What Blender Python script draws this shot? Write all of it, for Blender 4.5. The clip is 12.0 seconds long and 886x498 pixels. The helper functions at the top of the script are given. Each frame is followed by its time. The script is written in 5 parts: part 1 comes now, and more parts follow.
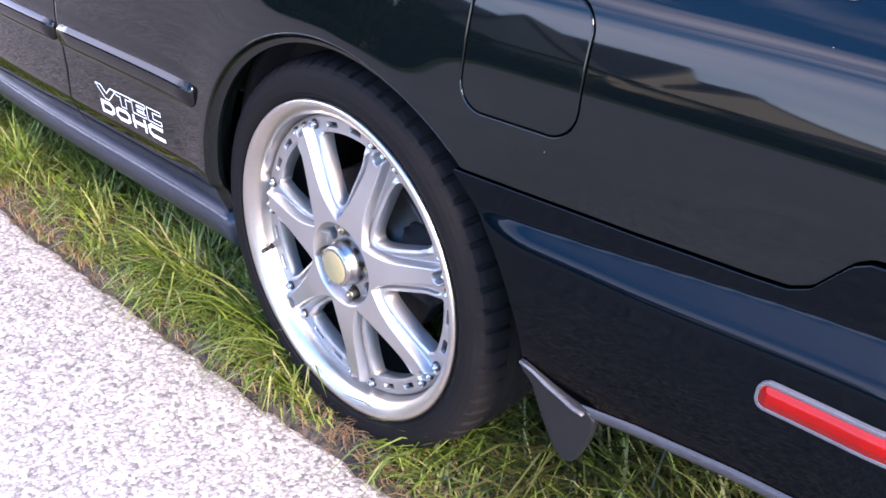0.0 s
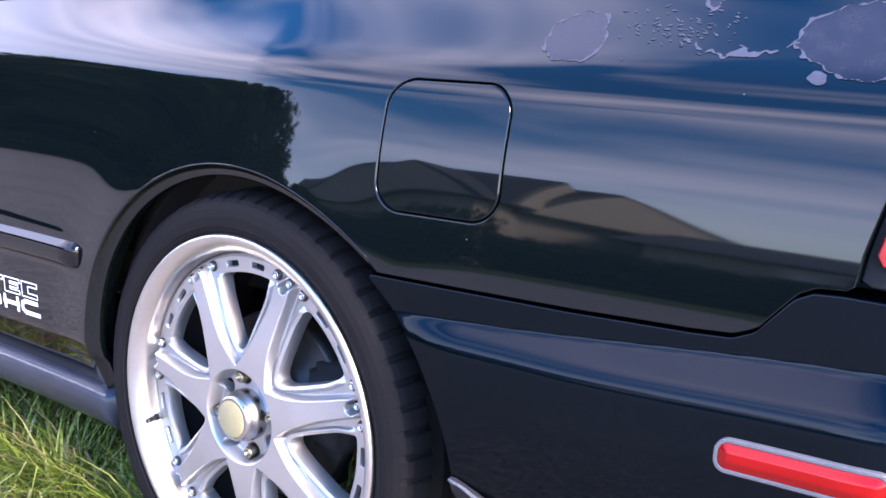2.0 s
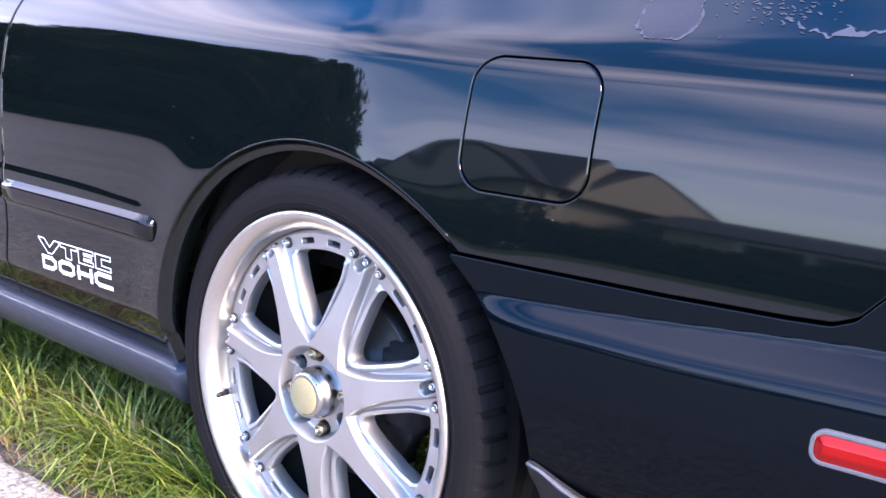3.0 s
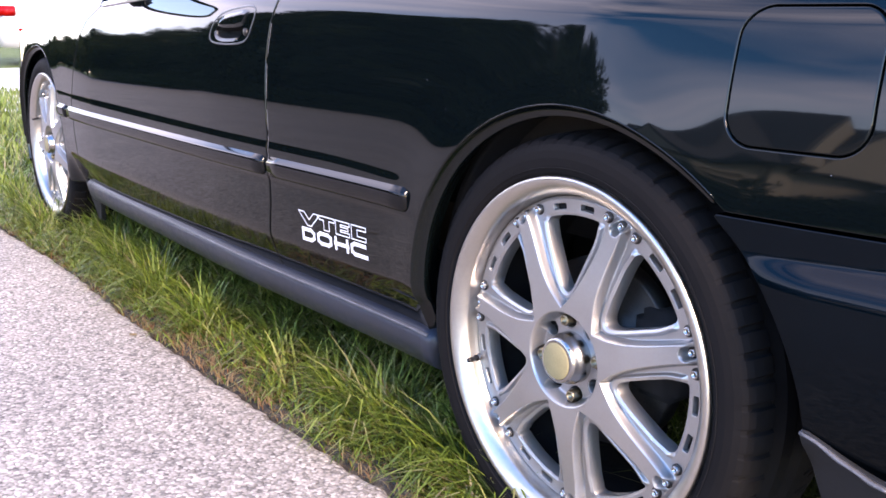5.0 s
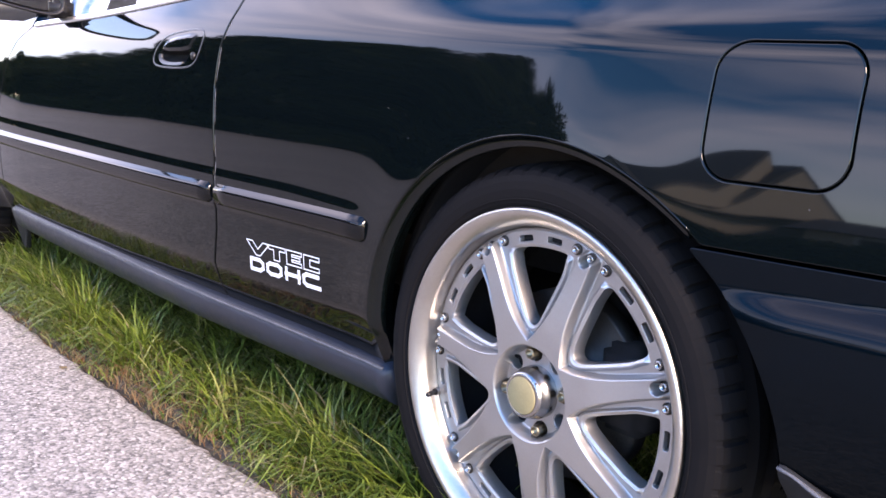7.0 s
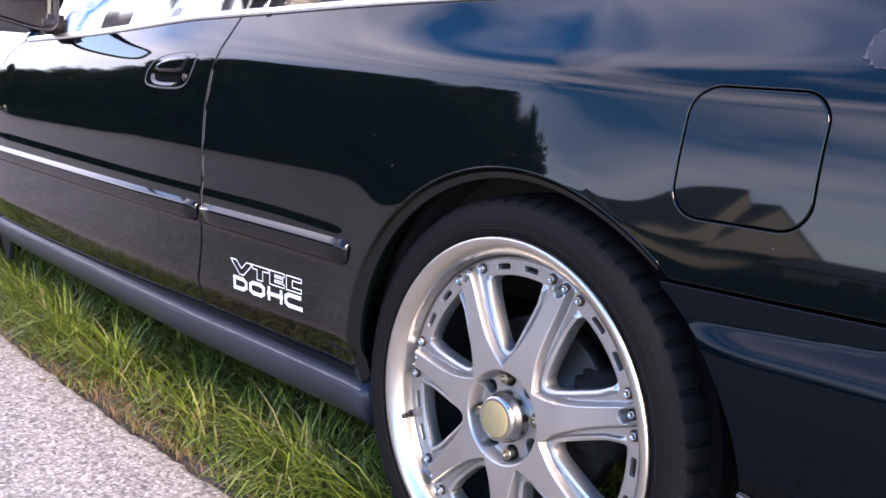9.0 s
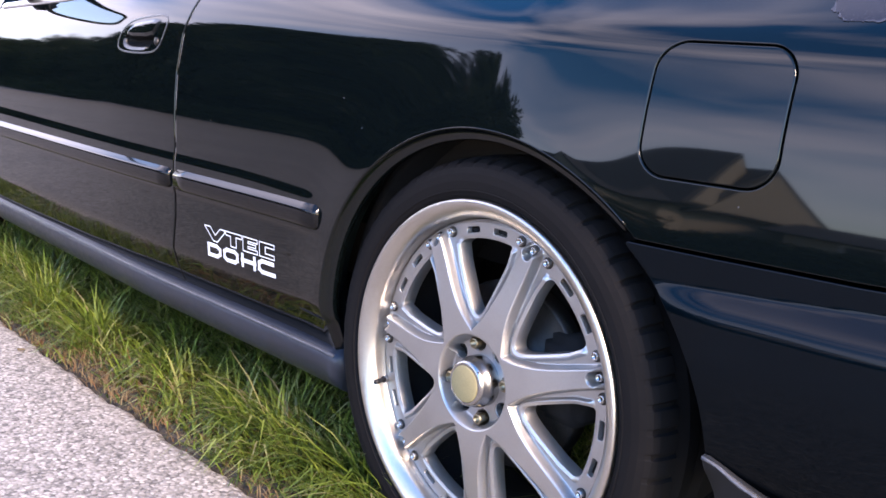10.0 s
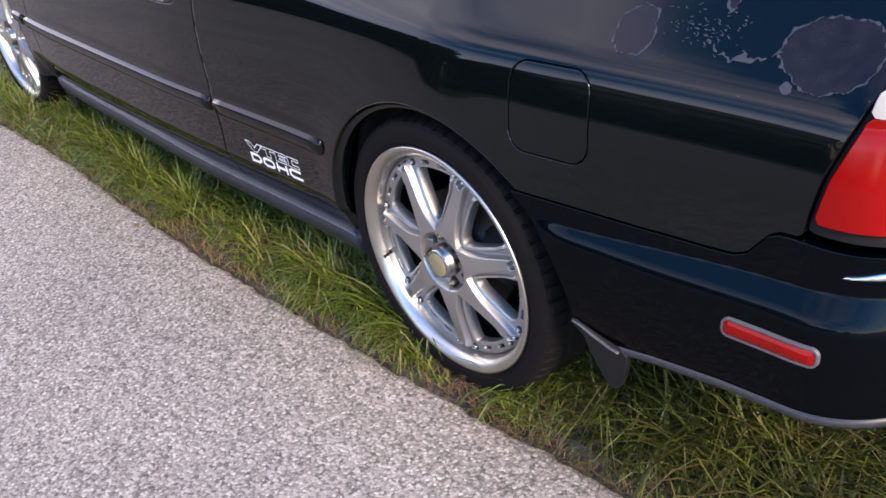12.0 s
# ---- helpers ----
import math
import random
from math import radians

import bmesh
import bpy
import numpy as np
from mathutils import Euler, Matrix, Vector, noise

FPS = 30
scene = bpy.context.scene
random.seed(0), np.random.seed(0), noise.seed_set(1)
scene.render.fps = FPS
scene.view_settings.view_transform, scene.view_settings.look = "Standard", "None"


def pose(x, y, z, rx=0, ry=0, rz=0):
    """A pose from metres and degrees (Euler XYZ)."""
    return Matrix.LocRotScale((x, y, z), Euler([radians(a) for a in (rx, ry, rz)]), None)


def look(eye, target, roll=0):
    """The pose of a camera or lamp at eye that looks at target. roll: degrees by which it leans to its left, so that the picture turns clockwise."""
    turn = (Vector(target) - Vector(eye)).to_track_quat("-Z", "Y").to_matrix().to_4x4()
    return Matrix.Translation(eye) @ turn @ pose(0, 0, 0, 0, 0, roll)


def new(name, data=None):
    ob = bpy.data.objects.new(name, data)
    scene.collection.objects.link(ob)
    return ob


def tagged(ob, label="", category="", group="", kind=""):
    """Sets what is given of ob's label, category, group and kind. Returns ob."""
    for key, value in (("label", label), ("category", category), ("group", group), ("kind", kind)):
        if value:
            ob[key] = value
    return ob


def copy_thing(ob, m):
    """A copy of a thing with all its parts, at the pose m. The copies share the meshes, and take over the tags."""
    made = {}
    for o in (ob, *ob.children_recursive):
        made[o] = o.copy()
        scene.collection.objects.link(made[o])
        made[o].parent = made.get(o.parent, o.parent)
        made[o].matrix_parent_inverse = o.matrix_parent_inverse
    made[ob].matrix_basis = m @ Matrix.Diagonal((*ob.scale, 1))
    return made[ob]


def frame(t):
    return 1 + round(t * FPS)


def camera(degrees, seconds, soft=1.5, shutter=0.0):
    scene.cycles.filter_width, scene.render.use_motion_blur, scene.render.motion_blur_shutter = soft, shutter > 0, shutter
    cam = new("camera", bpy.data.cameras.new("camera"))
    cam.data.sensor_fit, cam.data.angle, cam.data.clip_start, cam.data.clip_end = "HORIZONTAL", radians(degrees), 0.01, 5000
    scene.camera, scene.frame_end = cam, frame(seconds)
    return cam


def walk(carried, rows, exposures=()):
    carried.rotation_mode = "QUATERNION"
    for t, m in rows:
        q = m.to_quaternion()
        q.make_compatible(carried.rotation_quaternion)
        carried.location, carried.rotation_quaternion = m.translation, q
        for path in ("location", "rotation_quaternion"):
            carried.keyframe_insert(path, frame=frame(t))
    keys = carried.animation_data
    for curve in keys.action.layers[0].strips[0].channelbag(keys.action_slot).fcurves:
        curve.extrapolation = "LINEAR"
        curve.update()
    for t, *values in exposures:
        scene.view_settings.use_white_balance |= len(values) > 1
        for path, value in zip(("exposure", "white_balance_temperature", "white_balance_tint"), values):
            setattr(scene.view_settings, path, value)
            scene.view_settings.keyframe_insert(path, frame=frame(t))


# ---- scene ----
# The camera and its walk
LENS = 50.08
PATH = [
    (0, (0.9569, -0.6977, 1.0201), (-0.2879, 0.5015, 0.0139), 1.31),
    (0.5, (0.9637, -0.7240, 0.8860), (-0.4505, 0.5524, 0.2771), 2.72),
    (1, (0.9985, -0.7590, 0.8534), (-0.3759, 0.5811, 0.2921), 5.91),
    (1.5, (1.0086, -0.7584, 0.8527), (-0.3143, 0.6664, 0.3837), 2.70),
    (2, (0.9382, -0.7592, 0.7981), (-0.2620, 0.7835, 0.3745), 2.32),
    (2.5, (0.9162, -0.7564, 0.7751), (-0.2439, 0.8223, 0.3729), 3.03),
    (3, (0.8998, -0.7766, 0.7842), (-0.3689, 0.7019, 0.3317), 3.15),
    (3.5, (0.8885, -0.8089, 0.7858), (-0.5104, 0.5440, 0.3246), 1.44),
    (3.7, (0.9074, -0.8157, 0.7545), (-0.5706, 0.4677, 0.3441), 2.27),
    (5.3, (0.8654, -0.8180, 0.7485), (-0.7033, 0.3191, 0.2520), -0.08),
    (5.5, (0.8613, -0.8195, 0.7448), (-0.6692, 0.3682, 0.2478), 0.39),
    (6, (0.8487, -0.8225, 0.7436), (-0.6394, 0.4200, 0.2521), 0.59),
    (6.5, (0.8238, -0.8359, 0.7410), (-0.6482, 0.4400, 0.2878), 0.08),
    (7, (0.8187, -0.8448, 0.7413), (-0.6628, 0.4335, 0.3271), 1.78),
    (7.2, (0.8220, -0.8431, 0.7457), (-0.6677, 0.4260, 0.3330), 1.48),
    (9, (0.8484, -0.8688, 0.7516), (-0.6164, 0.4439, 0.3893), 3.82),
    (9.5, (0.8498, -0.8572, 0.7438), (-0.6014, 0.4679, 0.3720), 3.88),
    (10, (0.8620, -0.8268, 0.7390), (-0.5890, 0.4839, 0.3186), 3.51),
    (10.5, (0.8577, -0.7504, 0.7839), (-0.6333, 0.4017, 0.1131), 1.41),
    (11, (0.9377, -0.7965, 1.0305), (-0.6125, 0.1452, 0.1879), -4.17),
    (11.5, (1.1380, -0.9147, 1.2720), (-0.3671, -0.1360, 0.2098), -10.61),
    (12, (1.2995, -0.9104, 1.2987), (-0.0885, 0.0878, 0.2609), -8.91),
]
cam = camera(LENS, 12.0, soft=1.6)
walk(cam, [(t, look(eye, target, roll)) for t, eye, target, roll in PATH],
     [(0.0, 3.44, 7080, 25), (0.6, 3.49, 7030, 26), (2.0, 3.66, 6830, 27), (3.0, 3.70, 6980, 27), (3.7, 3.56, 7180, 26), (5.3, 2.98, 7750, 26), (7.0, 2.94, 7650, 26), (9.5, 2.94, 7620, 25), (10.5, 2.92, 7780, 25), (11.0, 2.70, 7880, 23), (11.5, 2.50, 7960, 21), (12.0, 2.28, 7900, 21)])

# ---- light ----
SUN_AZ, SUN_EL = radians(100), radians(32)          # compass angle from +y, clockwise
world = bpy.data.worlds.new("sky")
scene.world = world
world.use_nodes = True
wn, wl = world.node_tree.nodes, world.node_tree.links
wn.clear()
sky = wn.new("ShaderNodeTexSky")
sky.sky_type, sky.sun_disc = "NISHITA", False
sky.sun_elevation, sky.sun_rotation = SUN_EL, SUN_AZ
sky.air_density, sky.dust_density, sky.ozone_density = 1.1, 0.30, 3.7
# thin streaked cloud, drawn on the dome
tc = wn.new("ShaderNodeTexCoord")
mp = wn.new("ShaderNodeMapping")
mp.inputs["Scale"].default_value = (1.1, 1.1, 3.6)
mp.inputs["Rotation"].default_value = (0.15, -0.2, 0.5)
cloud = wn.new("ShaderNodeTexNoise")
cloud.inputs["Scale"].default_value = 1.9
cloud.inputs["Detail"].default_value = 3.0
cloud.inputs["Roughness"].default_value = 0.5
cloud.inputs["Distortion"].default_value = 0.2
cr = wn.new("ShaderNodeValToRGB")
cr.color_ramp.elements[0].position, cr.color_ramp.elements[1].position = 0.41, 0.92
cr.color_ramp.elements[0].color, cr.color_ramp.elements[1].color = (0, 0, 0, 1), (0.66, 0.66, 0.66, 1)
mix = wn.new("ShaderNodeMixRGB")
mix.inputs["Color2"].default_value = (9.2, 9.3, 11.0, 1)
bg = wn.new("ShaderNodeBackground")
bg.inputs["Strength"].default_value = 0.15
wo = wn.new("ShaderNodeOutputWorld")
wl.new(tc.outputs["Generated"], mp.inputs["Vector"])
wl.new(mp.outputs["Vector"], cloud.inputs["Vector"])
toward = wn.new("ShaderNodeVectorMath")
toward.operation = "DOT_PRODUCT"
toward.inputs[1].default_value = (-0.18, 0.03, -0.21)
add = wn.new("ShaderNodeMath")
add.operation = "ADD"
wl.new(tc.outputs["Generated"], toward.inputs[0])
wl.new(cloud.outputs["Fac"], add.inputs[0])
wl.new(toward.outputs["Value"], add.inputs[1])
low_cloud = wn.new("ShaderNodeMath")
low_cloud.operation = "ADD"
low_cloud.inputs[1].default_value = 0.09
wl.new(add.outputs[0], low_cloud.inputs[0])
wl.new(low_cloud.outputs[0], cr.inputs["Fac"])
wl.new(cr.outputs["Color"], mix.inputs["Fac"])
hs = wn.new("ShaderNodeHueSaturation")
hs.inputs["Saturation"].default_value = 1.35
hs.inputs["Hue"].default_value = 0.503
wl.new(sky.outputs["Color"], hs.inputs["Color"])
wl.new(hs.outputs["Color"], mix.inputs["Color1"])
wl.new(mix.outputs["Color"], bg.inputs["Color"])
wl.new(bg.outputs["Background"], wo.inputs["Surface"])

sun = new("sun", bpy.data.lights.new("sun", "SUN"))
sun.data.energy, sun.data.angle, sun.data.color = 1.65, radians(18), (1.0, 0.86, 0.70)
sun.matrix_world = look((math.sin(SUN_AZ) * 30, math.cos(SUN_AZ) * 30, math.tan(SUN_EL) * 30), (0, 0, 0))


# ---- materials ----
def material(name, color, rough=0.5, metal=0.0, spec=0.5, coat=0.0, coat_rough=0.03, noise_scale=0.0, noise_amt=0.15, bump_scale=0.0, bump=0.0, bump_dist=0.002, trans=0.0, ior=1.5, island=0.0, rough_var=0.0):
    """A principled material; noise varies colour and roughness at two scales, bump gives fine relief."""
    m = bpy.data.materials.new(name)
    m.use_nodes = True
    n, l = m.node_tree.nodes, m.node_tree.links
    b = n["Principled BSDF"]
    b.inputs["Base Color"].default_value = (*color, 1)
    b.inputs["Roughness"].default_value = rough
    b.inputs["Metallic"].default_value = metal
    b.inputs["Specular IOR Level"].default_value = spec
    b.inputs["Coat Weight"].default_value = coat
    b.inputs["Coat Roughness"].default_value = coat_rough
    b.inputs["Transmission Weight"].default_value = trans
    b.inputs["IOR"].default_value = ior
    co = n.new("ShaderNodeTexCoord")
    if noise_scale:
        a = n.new("ShaderNodeTexNoise")
        a.inputs["Scale"].default_value = noise_scale
        a.inputs["Detail"].default_value = 8
        c = n.new("ShaderNodeTexNoise")
        c.inputs["Scale"].default_value = noise_scale * 9
        c.inputs["Detail"].default_value = 4
        add = n.new("ShaderNodeMath")
        add.operation = "ADD"
        mr = n.new("ShaderNodeMapRange")
        mr.inputs["From Min"].default_value, mr.inputs["From Max"].default_value = 0.6, 1.4
        mr.inputs["To Min"].default_value, mr.inputs["To Max"].default_value = 1 - noise_amt, 1 + noise_amt
        sc = n.new("ShaderNodeVectorMath")
        sc.operation = "SCALE"
        sc.inputs[0].default_value = color
        l.new(co.outputs["Object"], a.inputs["Vector"])
        l.new(co.outputs["Object"], c.inputs["Vector"])
        l.new(a.outputs["Fac"], add.inputs[0])
        l.new(c.outputs["Fac"], add.inputs[1])
        l.new(add.outputs[0], mr.inputs["Value"])
        l.new(mr.outputs["Result"], sc.inputs["Scale"])
        l.new(sc.outputs["Vector"], b.inputs["Base Color"])
        if rough_var:
            rr = n.new("ShaderNodeMapRange")
            rr.inputs["From Min"].default_value, rr.inputs["From Max"].default_value = 0.6, 1.4
            rr.inputs["To Min"].default_value, rr.inputs["To Max"].default_value = rough - rough_var, rough + rough_var
            l.new(add.outputs[0], rr.inputs["Value"])
            l.new(rr.outputs["Result"], b.inputs["Roughness"])
    if bump:
        t = n.new("ShaderNodeTexNoise")
        t.inputs["Scale"].default_value = bump_scale
        t.inputs["Detail"].default_value = 5
        bp = n.new("ShaderNodeBump")
        bp.inputs["Strength"].default_value, bp.inputs["Distance"].default_value = bump, bump_dist
        l.new(co.outputs["Object"], t.inputs["Vector"])
        l.new(t.outputs["Fac"], bp.inputs["Height"])
        l.new(bp.outputs["Normal"], b.inputs["Normal"])
    return m


def ramp(n, stops):
    r = n.new("ShaderNodeValToRGB")
    e = r.color_ramp.elements
    while len(e) < len(stops):
        e.new(0.5)
    for q, (p, c) in zip(e, stops):
        q.position, q.color = p, (*c, 1)
    return r


def paint_material(name, flake, metal, coat, coat_rough):
    """Very dark green metallic lacquer: teal flake under a clear coat, with dust specks, stone chips and slight waviness."""
    m = material(name, flake, 0.36, metal, 0.5 * metal, coat, coat_rough)
    n, l = m.node_tree.nodes, m.node_tree.links
    b = n["Principled BSDF"]
    b.inputs["Coat IOR"].default_value = 1.42
    b.inputs["Specular Tint"].default_value = (0.25, 0.3, 0.32, 1)
    co = n.new("ShaderNodeTexCoord")
    dust = n.new("ShaderNodeTexNoise")
    dust.inputs["Scale"].default_value = 420
    dust.inputs["Detail"].default_value = 2
    big = n.new("ShaderNodeTexNoise")
    big.inputs["Scale"].default_value = 3.0
    big.inputs["Detail"].default_value = 6
    r1 = ramp(n, [(0.0, tuple(c * 0.75 for c in flake)), (0.5, flake), (0.76, tuple(c * 1.25 for c in flake)), (0.86, tuple(c * 1.6 + 0.001 for c in flake))])
    mul = n.new("ShaderNodeMath")
    mul.operation = "MULTIPLY"
    r2 = ramp(n, [(0.3, (0.9, 0.9, 0.9)), (0.7, (1.1, 1.1, 1.1))])
    l.new(co.outputs["Object"], dust.inputs["Vector"])
    l.new(co.outputs["Object"], big.inputs["Vector"])
    l.new(big.outputs["Fac"], r2.inputs["Fac"])
    l.new(dust.outputs["Fac"], mul.inputs[0])
    l.new(r2.outputs["Color"], mul.inputs[1])
    l.new(mul.outputs[0], r1.inputs["Fac"])
    # sparse pale stone chips, ragged and unlike in size
    chip = n.new("ShaderNodeTexVoronoi")
    chip.inputs["Scale"].default_value = 21
    warp = n.new("ShaderNodeTexNoise")
    warp.inputs["Scale"].default_value = 260
    warp.inputs["Detail"].default_value = 2
    wm = n.new("ShaderNodeMath")
    wm.operation = "MULTIPLY_ADD"
    wm.inputs[1].default_value = 0.045
    r3 = ramp(n, [(0.0, (1, 1, 1)), (0.031, (1, 1, 1)), (0.037, (0, 0, 0))])
    mx = n.new("ShaderNodeMixRGB")
    mx.inputs["Color2"].default_value = (0.13, 0.14, 0.16, 1)
    l.new(co.outputs["Object"], chip.inputs["Vector"])
    l.new(co.outputs["Object"], warp.inputs["Vector"])
    l.new(warp.outputs["Fac"], wm.inputs[0])
    l.new(chip.outputs["Distance"], wm.inputs[2])
    l.new(wm.outputs[0], r3.inputs["Fac"])
    l.new(r3.outputs["Color"], mx.inputs["Fac"])
    l.new(r1.outputs["Color"], mx.inputs["Color1"])
    l.new(mx.outputs["Color"], b.inputs["Base Color"])
    cr2 = n.new("ShaderNodeMapRange")
    cr2.inputs["From Min"].default_value, cr2.inputs["From Max"].default_value = 0.35, 0.75
    cr2.inputs["To Min"].default_value, cr2.inputs["To Max"].default_value = coat_rough * 0.8, coat_rough * 1.2
    l.new(big.outputs["Fac"], cr2.inputs["Value"])
    l.new(cr2.outputs["Result"], b.inputs["Coat Roughness"])
    return m


def asphalt_material():
    """Worn light asphalt: pale and dark stone chips set in grey binder."""
    m = material("worn_asphalt", (0.3, 0.28, 0.28), 0.85, 0, 0.3)
    n, l = m.node_tree.nodes, m.node_tree.links
    b = n["Principled BSDF"]
    co = n.new("ShaderNodeTexCoord")
    v = n.new("ShaderNodeTexVoronoi")
    v.inputs["Scale"].default_value = 150
    v.inputs["Randomness"].default_value = 1.0
    sep = n.new("ShaderNodeSeparateColor")
    stones = ramp(n, [(0.0, (0.095, 0.087, 0.076)), (0.18, (0.180, 0.164, 0.142)), (0.5, (0.252, 0.227, 0.196)), (0.8, (0.320, 0.289, 0.250)), (1.0, (0.440, 0.405, 0.350))])
    edge = ramp(n, [(0.0, (1, 1, 1)), (0.5, (0.92, 0.92, 0.92)), (0.8, (0.38, 0.38, 0.38))])
    mulc = n.new("ShaderNodeMixRGB")
    mulc.blend_type = "MULTIPLY"
    mulc.inputs["Fac"].default_value = 0.8
    big = n.new("ShaderNodeTexNoise")
    big.inputs["Scale"].default_value = 1.3
    big.inputs["Detail"].default_value = 7
    stain = ramp(n, [(0.3, (0.86, 0.85, 0.86)), (0.7, (1.08, 1.06, 1.05))])
    mul2 = n.new("ShaderNodeMixRGB")
    mul2.blend_type = "MULTIPLY"
    mul2.inputs["Fac"].default_value = 1.0
    vs = n.new("ShaderNodeMath")
    vs.operation = "MULTIPLY"
    vs.inputs[1].default_value = 150 * 0.9
    bp = n.new("ShaderNodeBump")
    bp.invert = True
    bp.inputs["Strength"].default_value, bp.inputs["Distance"].default_value = 0.7, 0.003
    # chips of unlike outline
    bend = n.new("ShaderNodeTexNoise")
    bend.inputs["Scale"].default_value = 95
    bend.inputs["Detail"].default_value = 3
    shift = n.new("ShaderNodeVectorMath")
    shift.operation = "MULTIPLY_ADD"
    shift.inputs[1].default_value = (0.009, 0.009, 0.009)
    l.new(co.outputs["Object"], bend.inputs["Vector"])
    l.new(bend.outputs["Color"], shift.inputs[0])
    l.new(co.outputs["Object"], shift.inputs[2])
    l.new(shift.outputs["Vector"], v.inputs["Vector"])
    l.new(co.outputs["Object"], big.inputs["Vector"])
    l.new(v.outputs["Color"], sep.inputs["Color"])
    l.new(sep.outputs["Red"], stones.inputs["Fac"])
    l.new(v.outputs["Distance"], edge.inputs["Fac"])
    l.new(stones.outputs["Color"], mulc.inputs["Color1"])
    l.new(edge.outputs["Color"], mulc.inputs["Color2"])
    l.new(big.outputs["Fac"], stain.inputs["Fac"])
    l.new(mulc.outputs["Color"], mul2.inputs["Color1"])
    l.new(stain.outputs["Color"], mul2.inputs["Color2"])
    l.new(mul2.outputs["Color"], b.inputs["Base Color"])
    l.new(v.outputs["Distance"], bp.inputs["Height"])
    l.new(bp.outputs["Normal"], b.inputs["Normal"])
    return m


def blade_material(name, stops, rough=0.5):
    """Leaf colour, varied from blade to blade."""
    m = material(name, (0.1, 0.2, 0.03), rough, 0, 0.35 if rough < 0.6 else 0.1)
    n, l = m.node_tree.nodes, m.node_tree.links
    b = n["Principled BSDF"]
    g = n.new("ShaderNodeNewGeometry")
    r = ramp(n, stops)
    l.new(g.outputs["Random Per Island"], r.inputs["Fac"])
    l.new(r.outputs["Color"], b.inputs["Base Color"])
    tr = n.new("ShaderNodeBsdfTranslucent")
    mx = n.new("ShaderNodeMixShader")
    mx.inputs["Fac"].default_value = 0.35
    l.new(r.outputs["Color"], tr.inputs["Color"])
    l.new(b.outputs["BSDF"], mx.inputs[1])
    l.new(tr.outputs["BSDF"], mx.inputs[2])
    l.new(mx.outputs["Shader"], n["Material Output"].inputs["Surface"])
    return m


PAINT = paint_material("green_lacquer", (0.0011, 0.0022, 0.0026), 0.0, 0.78, 0.036)
# weak coat stands in for a dark reflection; blue flake tints in sky sheen
BUMPER = paint_material("dim_reflection_bumper_green", (0.0010, 0.0038, 0.0066), 1.0, 0.27, 0.045)
ASPHALT = asphalt_material()
RUBBER = material("tyre_rubber", (0.0050, 0.0046, 0.0048), 0.75, 0, 0.08, noise_scale=14, noise_amt=0.3, bump_scale=180, bump=0.25, bump_dist=0.0008, rough_var=0.12)
TRIM = material("black_rubber_trim", (0.009, 0.0092, 0.0105), 0.45, 0, 0.22, noise_scale=25, noise_amt=0.25, bump_scale=300, bump=0.12, bump_dist=0.0005)
MOULD = paint_material("lacquered_moulding", (0.0022, 0.0026, 0.0032), 0.0, 0.66, 0.07)
SKIRT = material("faded_blue_grey_plastic", (0.0150, 0.0185, 0.0270), 0.40, 0, 0.29, noise_scale=9, noise_amt=0.25, bump_scale=120, bump=0.15, bump_dist=0.0006, rough_var=0.1)
FLAP = material("grey_black_plastic", (0.005, 0.0054, 0.0062), 0.6, 0, 0.25, noise_scale=12, noise_amt=0.3, bump_scale=160, bump=0.2, bump_dist=0.0006)
SILVER = material("silver_wheel_paint", (0.335, 0.327, 0.317), 0.38, 0.88, 0.5, 0.25, 0.12, noise_scale=30, noise_amt=0.05, rough_var=0.04)
POLISHED = material("polished_aluminium", (0.43, 0.41, 0.38), 0.33, 1.0, 0.5, noise_scale=18, noise_amt=0.06, rough_var=0.05)
BOLT = material("zinc_bolt", (0.34, 0.33, 0.32), 0.25, 1.0, noise_scale=90, noise_amt=0.2)
STEEL = material("dull_steel", (0.045, 0.042, 0.040), 0.55, 1.0, noise_scale=40, noise_amt=0.3)
BRASS = material("brassy_nut", (0.25, 0.2, 0.13), 0.35, 1.0, noise_scale=60, noise_amt=0.3)
CREAM = material("faded_cream_disc", (0.20, 0.168, 0.085), 0.55, 0, 0.3, noise_scale=60, noise_amt=0.12)
# near-black for undersides and recesses; shade inside them is put into the colour
DARK = material("recess_shade_black", (0.006, 0.006, 0.0065), 0.85, 0, 0.2, noise_scale=8, noise_amt=0.4)
RED = material("red_lens", (0.19, 0.0020, 0.0014), 0.16, 0, 0.2, 0.0, 0.05, noise_scale=40, noise_amt=0.1)
CLEARLENS = material("clear_lens", (0.42, 0.41, 0.39), 0.14, 0.2, 0.5, 0.8, 0.03, noise_scale=30, noise_amt=0.1)
RING = material("grey_edge_finish", (0.022, 0.023, 0.026), 0.4, 0.0, 0.4, noise_scale=80, noise_amt=0.3)
# paler grey for edge highlights laid on as thin strips
EDGE_LIGHT = material("edge_highlight_grey", (0.05, 0.053, 0.060), 0.45, 0, 0.4, noise_scale=60, noise_amt=0.5)
GASKET = material("grey_gasket", (0.075, 0.075, 0.080), 0.45, 0.2, 0.5, noise_scale=50, noise_amt=0.2)
BRIGHT = material("bright_trim", (0.86, 0.86, 0.87), 0.30, 1.0, noise_scale=40, noise_amt=0.08)
WHITE = material("white_vinyl", (0.7, 0.7, 0.71), 0.4, 0, 0.4, noise_scale=70, noise_amt=0.06)
BARE = material("dull_primer", (0.0044, 0.0034, 0.0054), 0.22, 0, 0.3, noise_scale=45, noise_amt=0.2, rough_var=0.1)
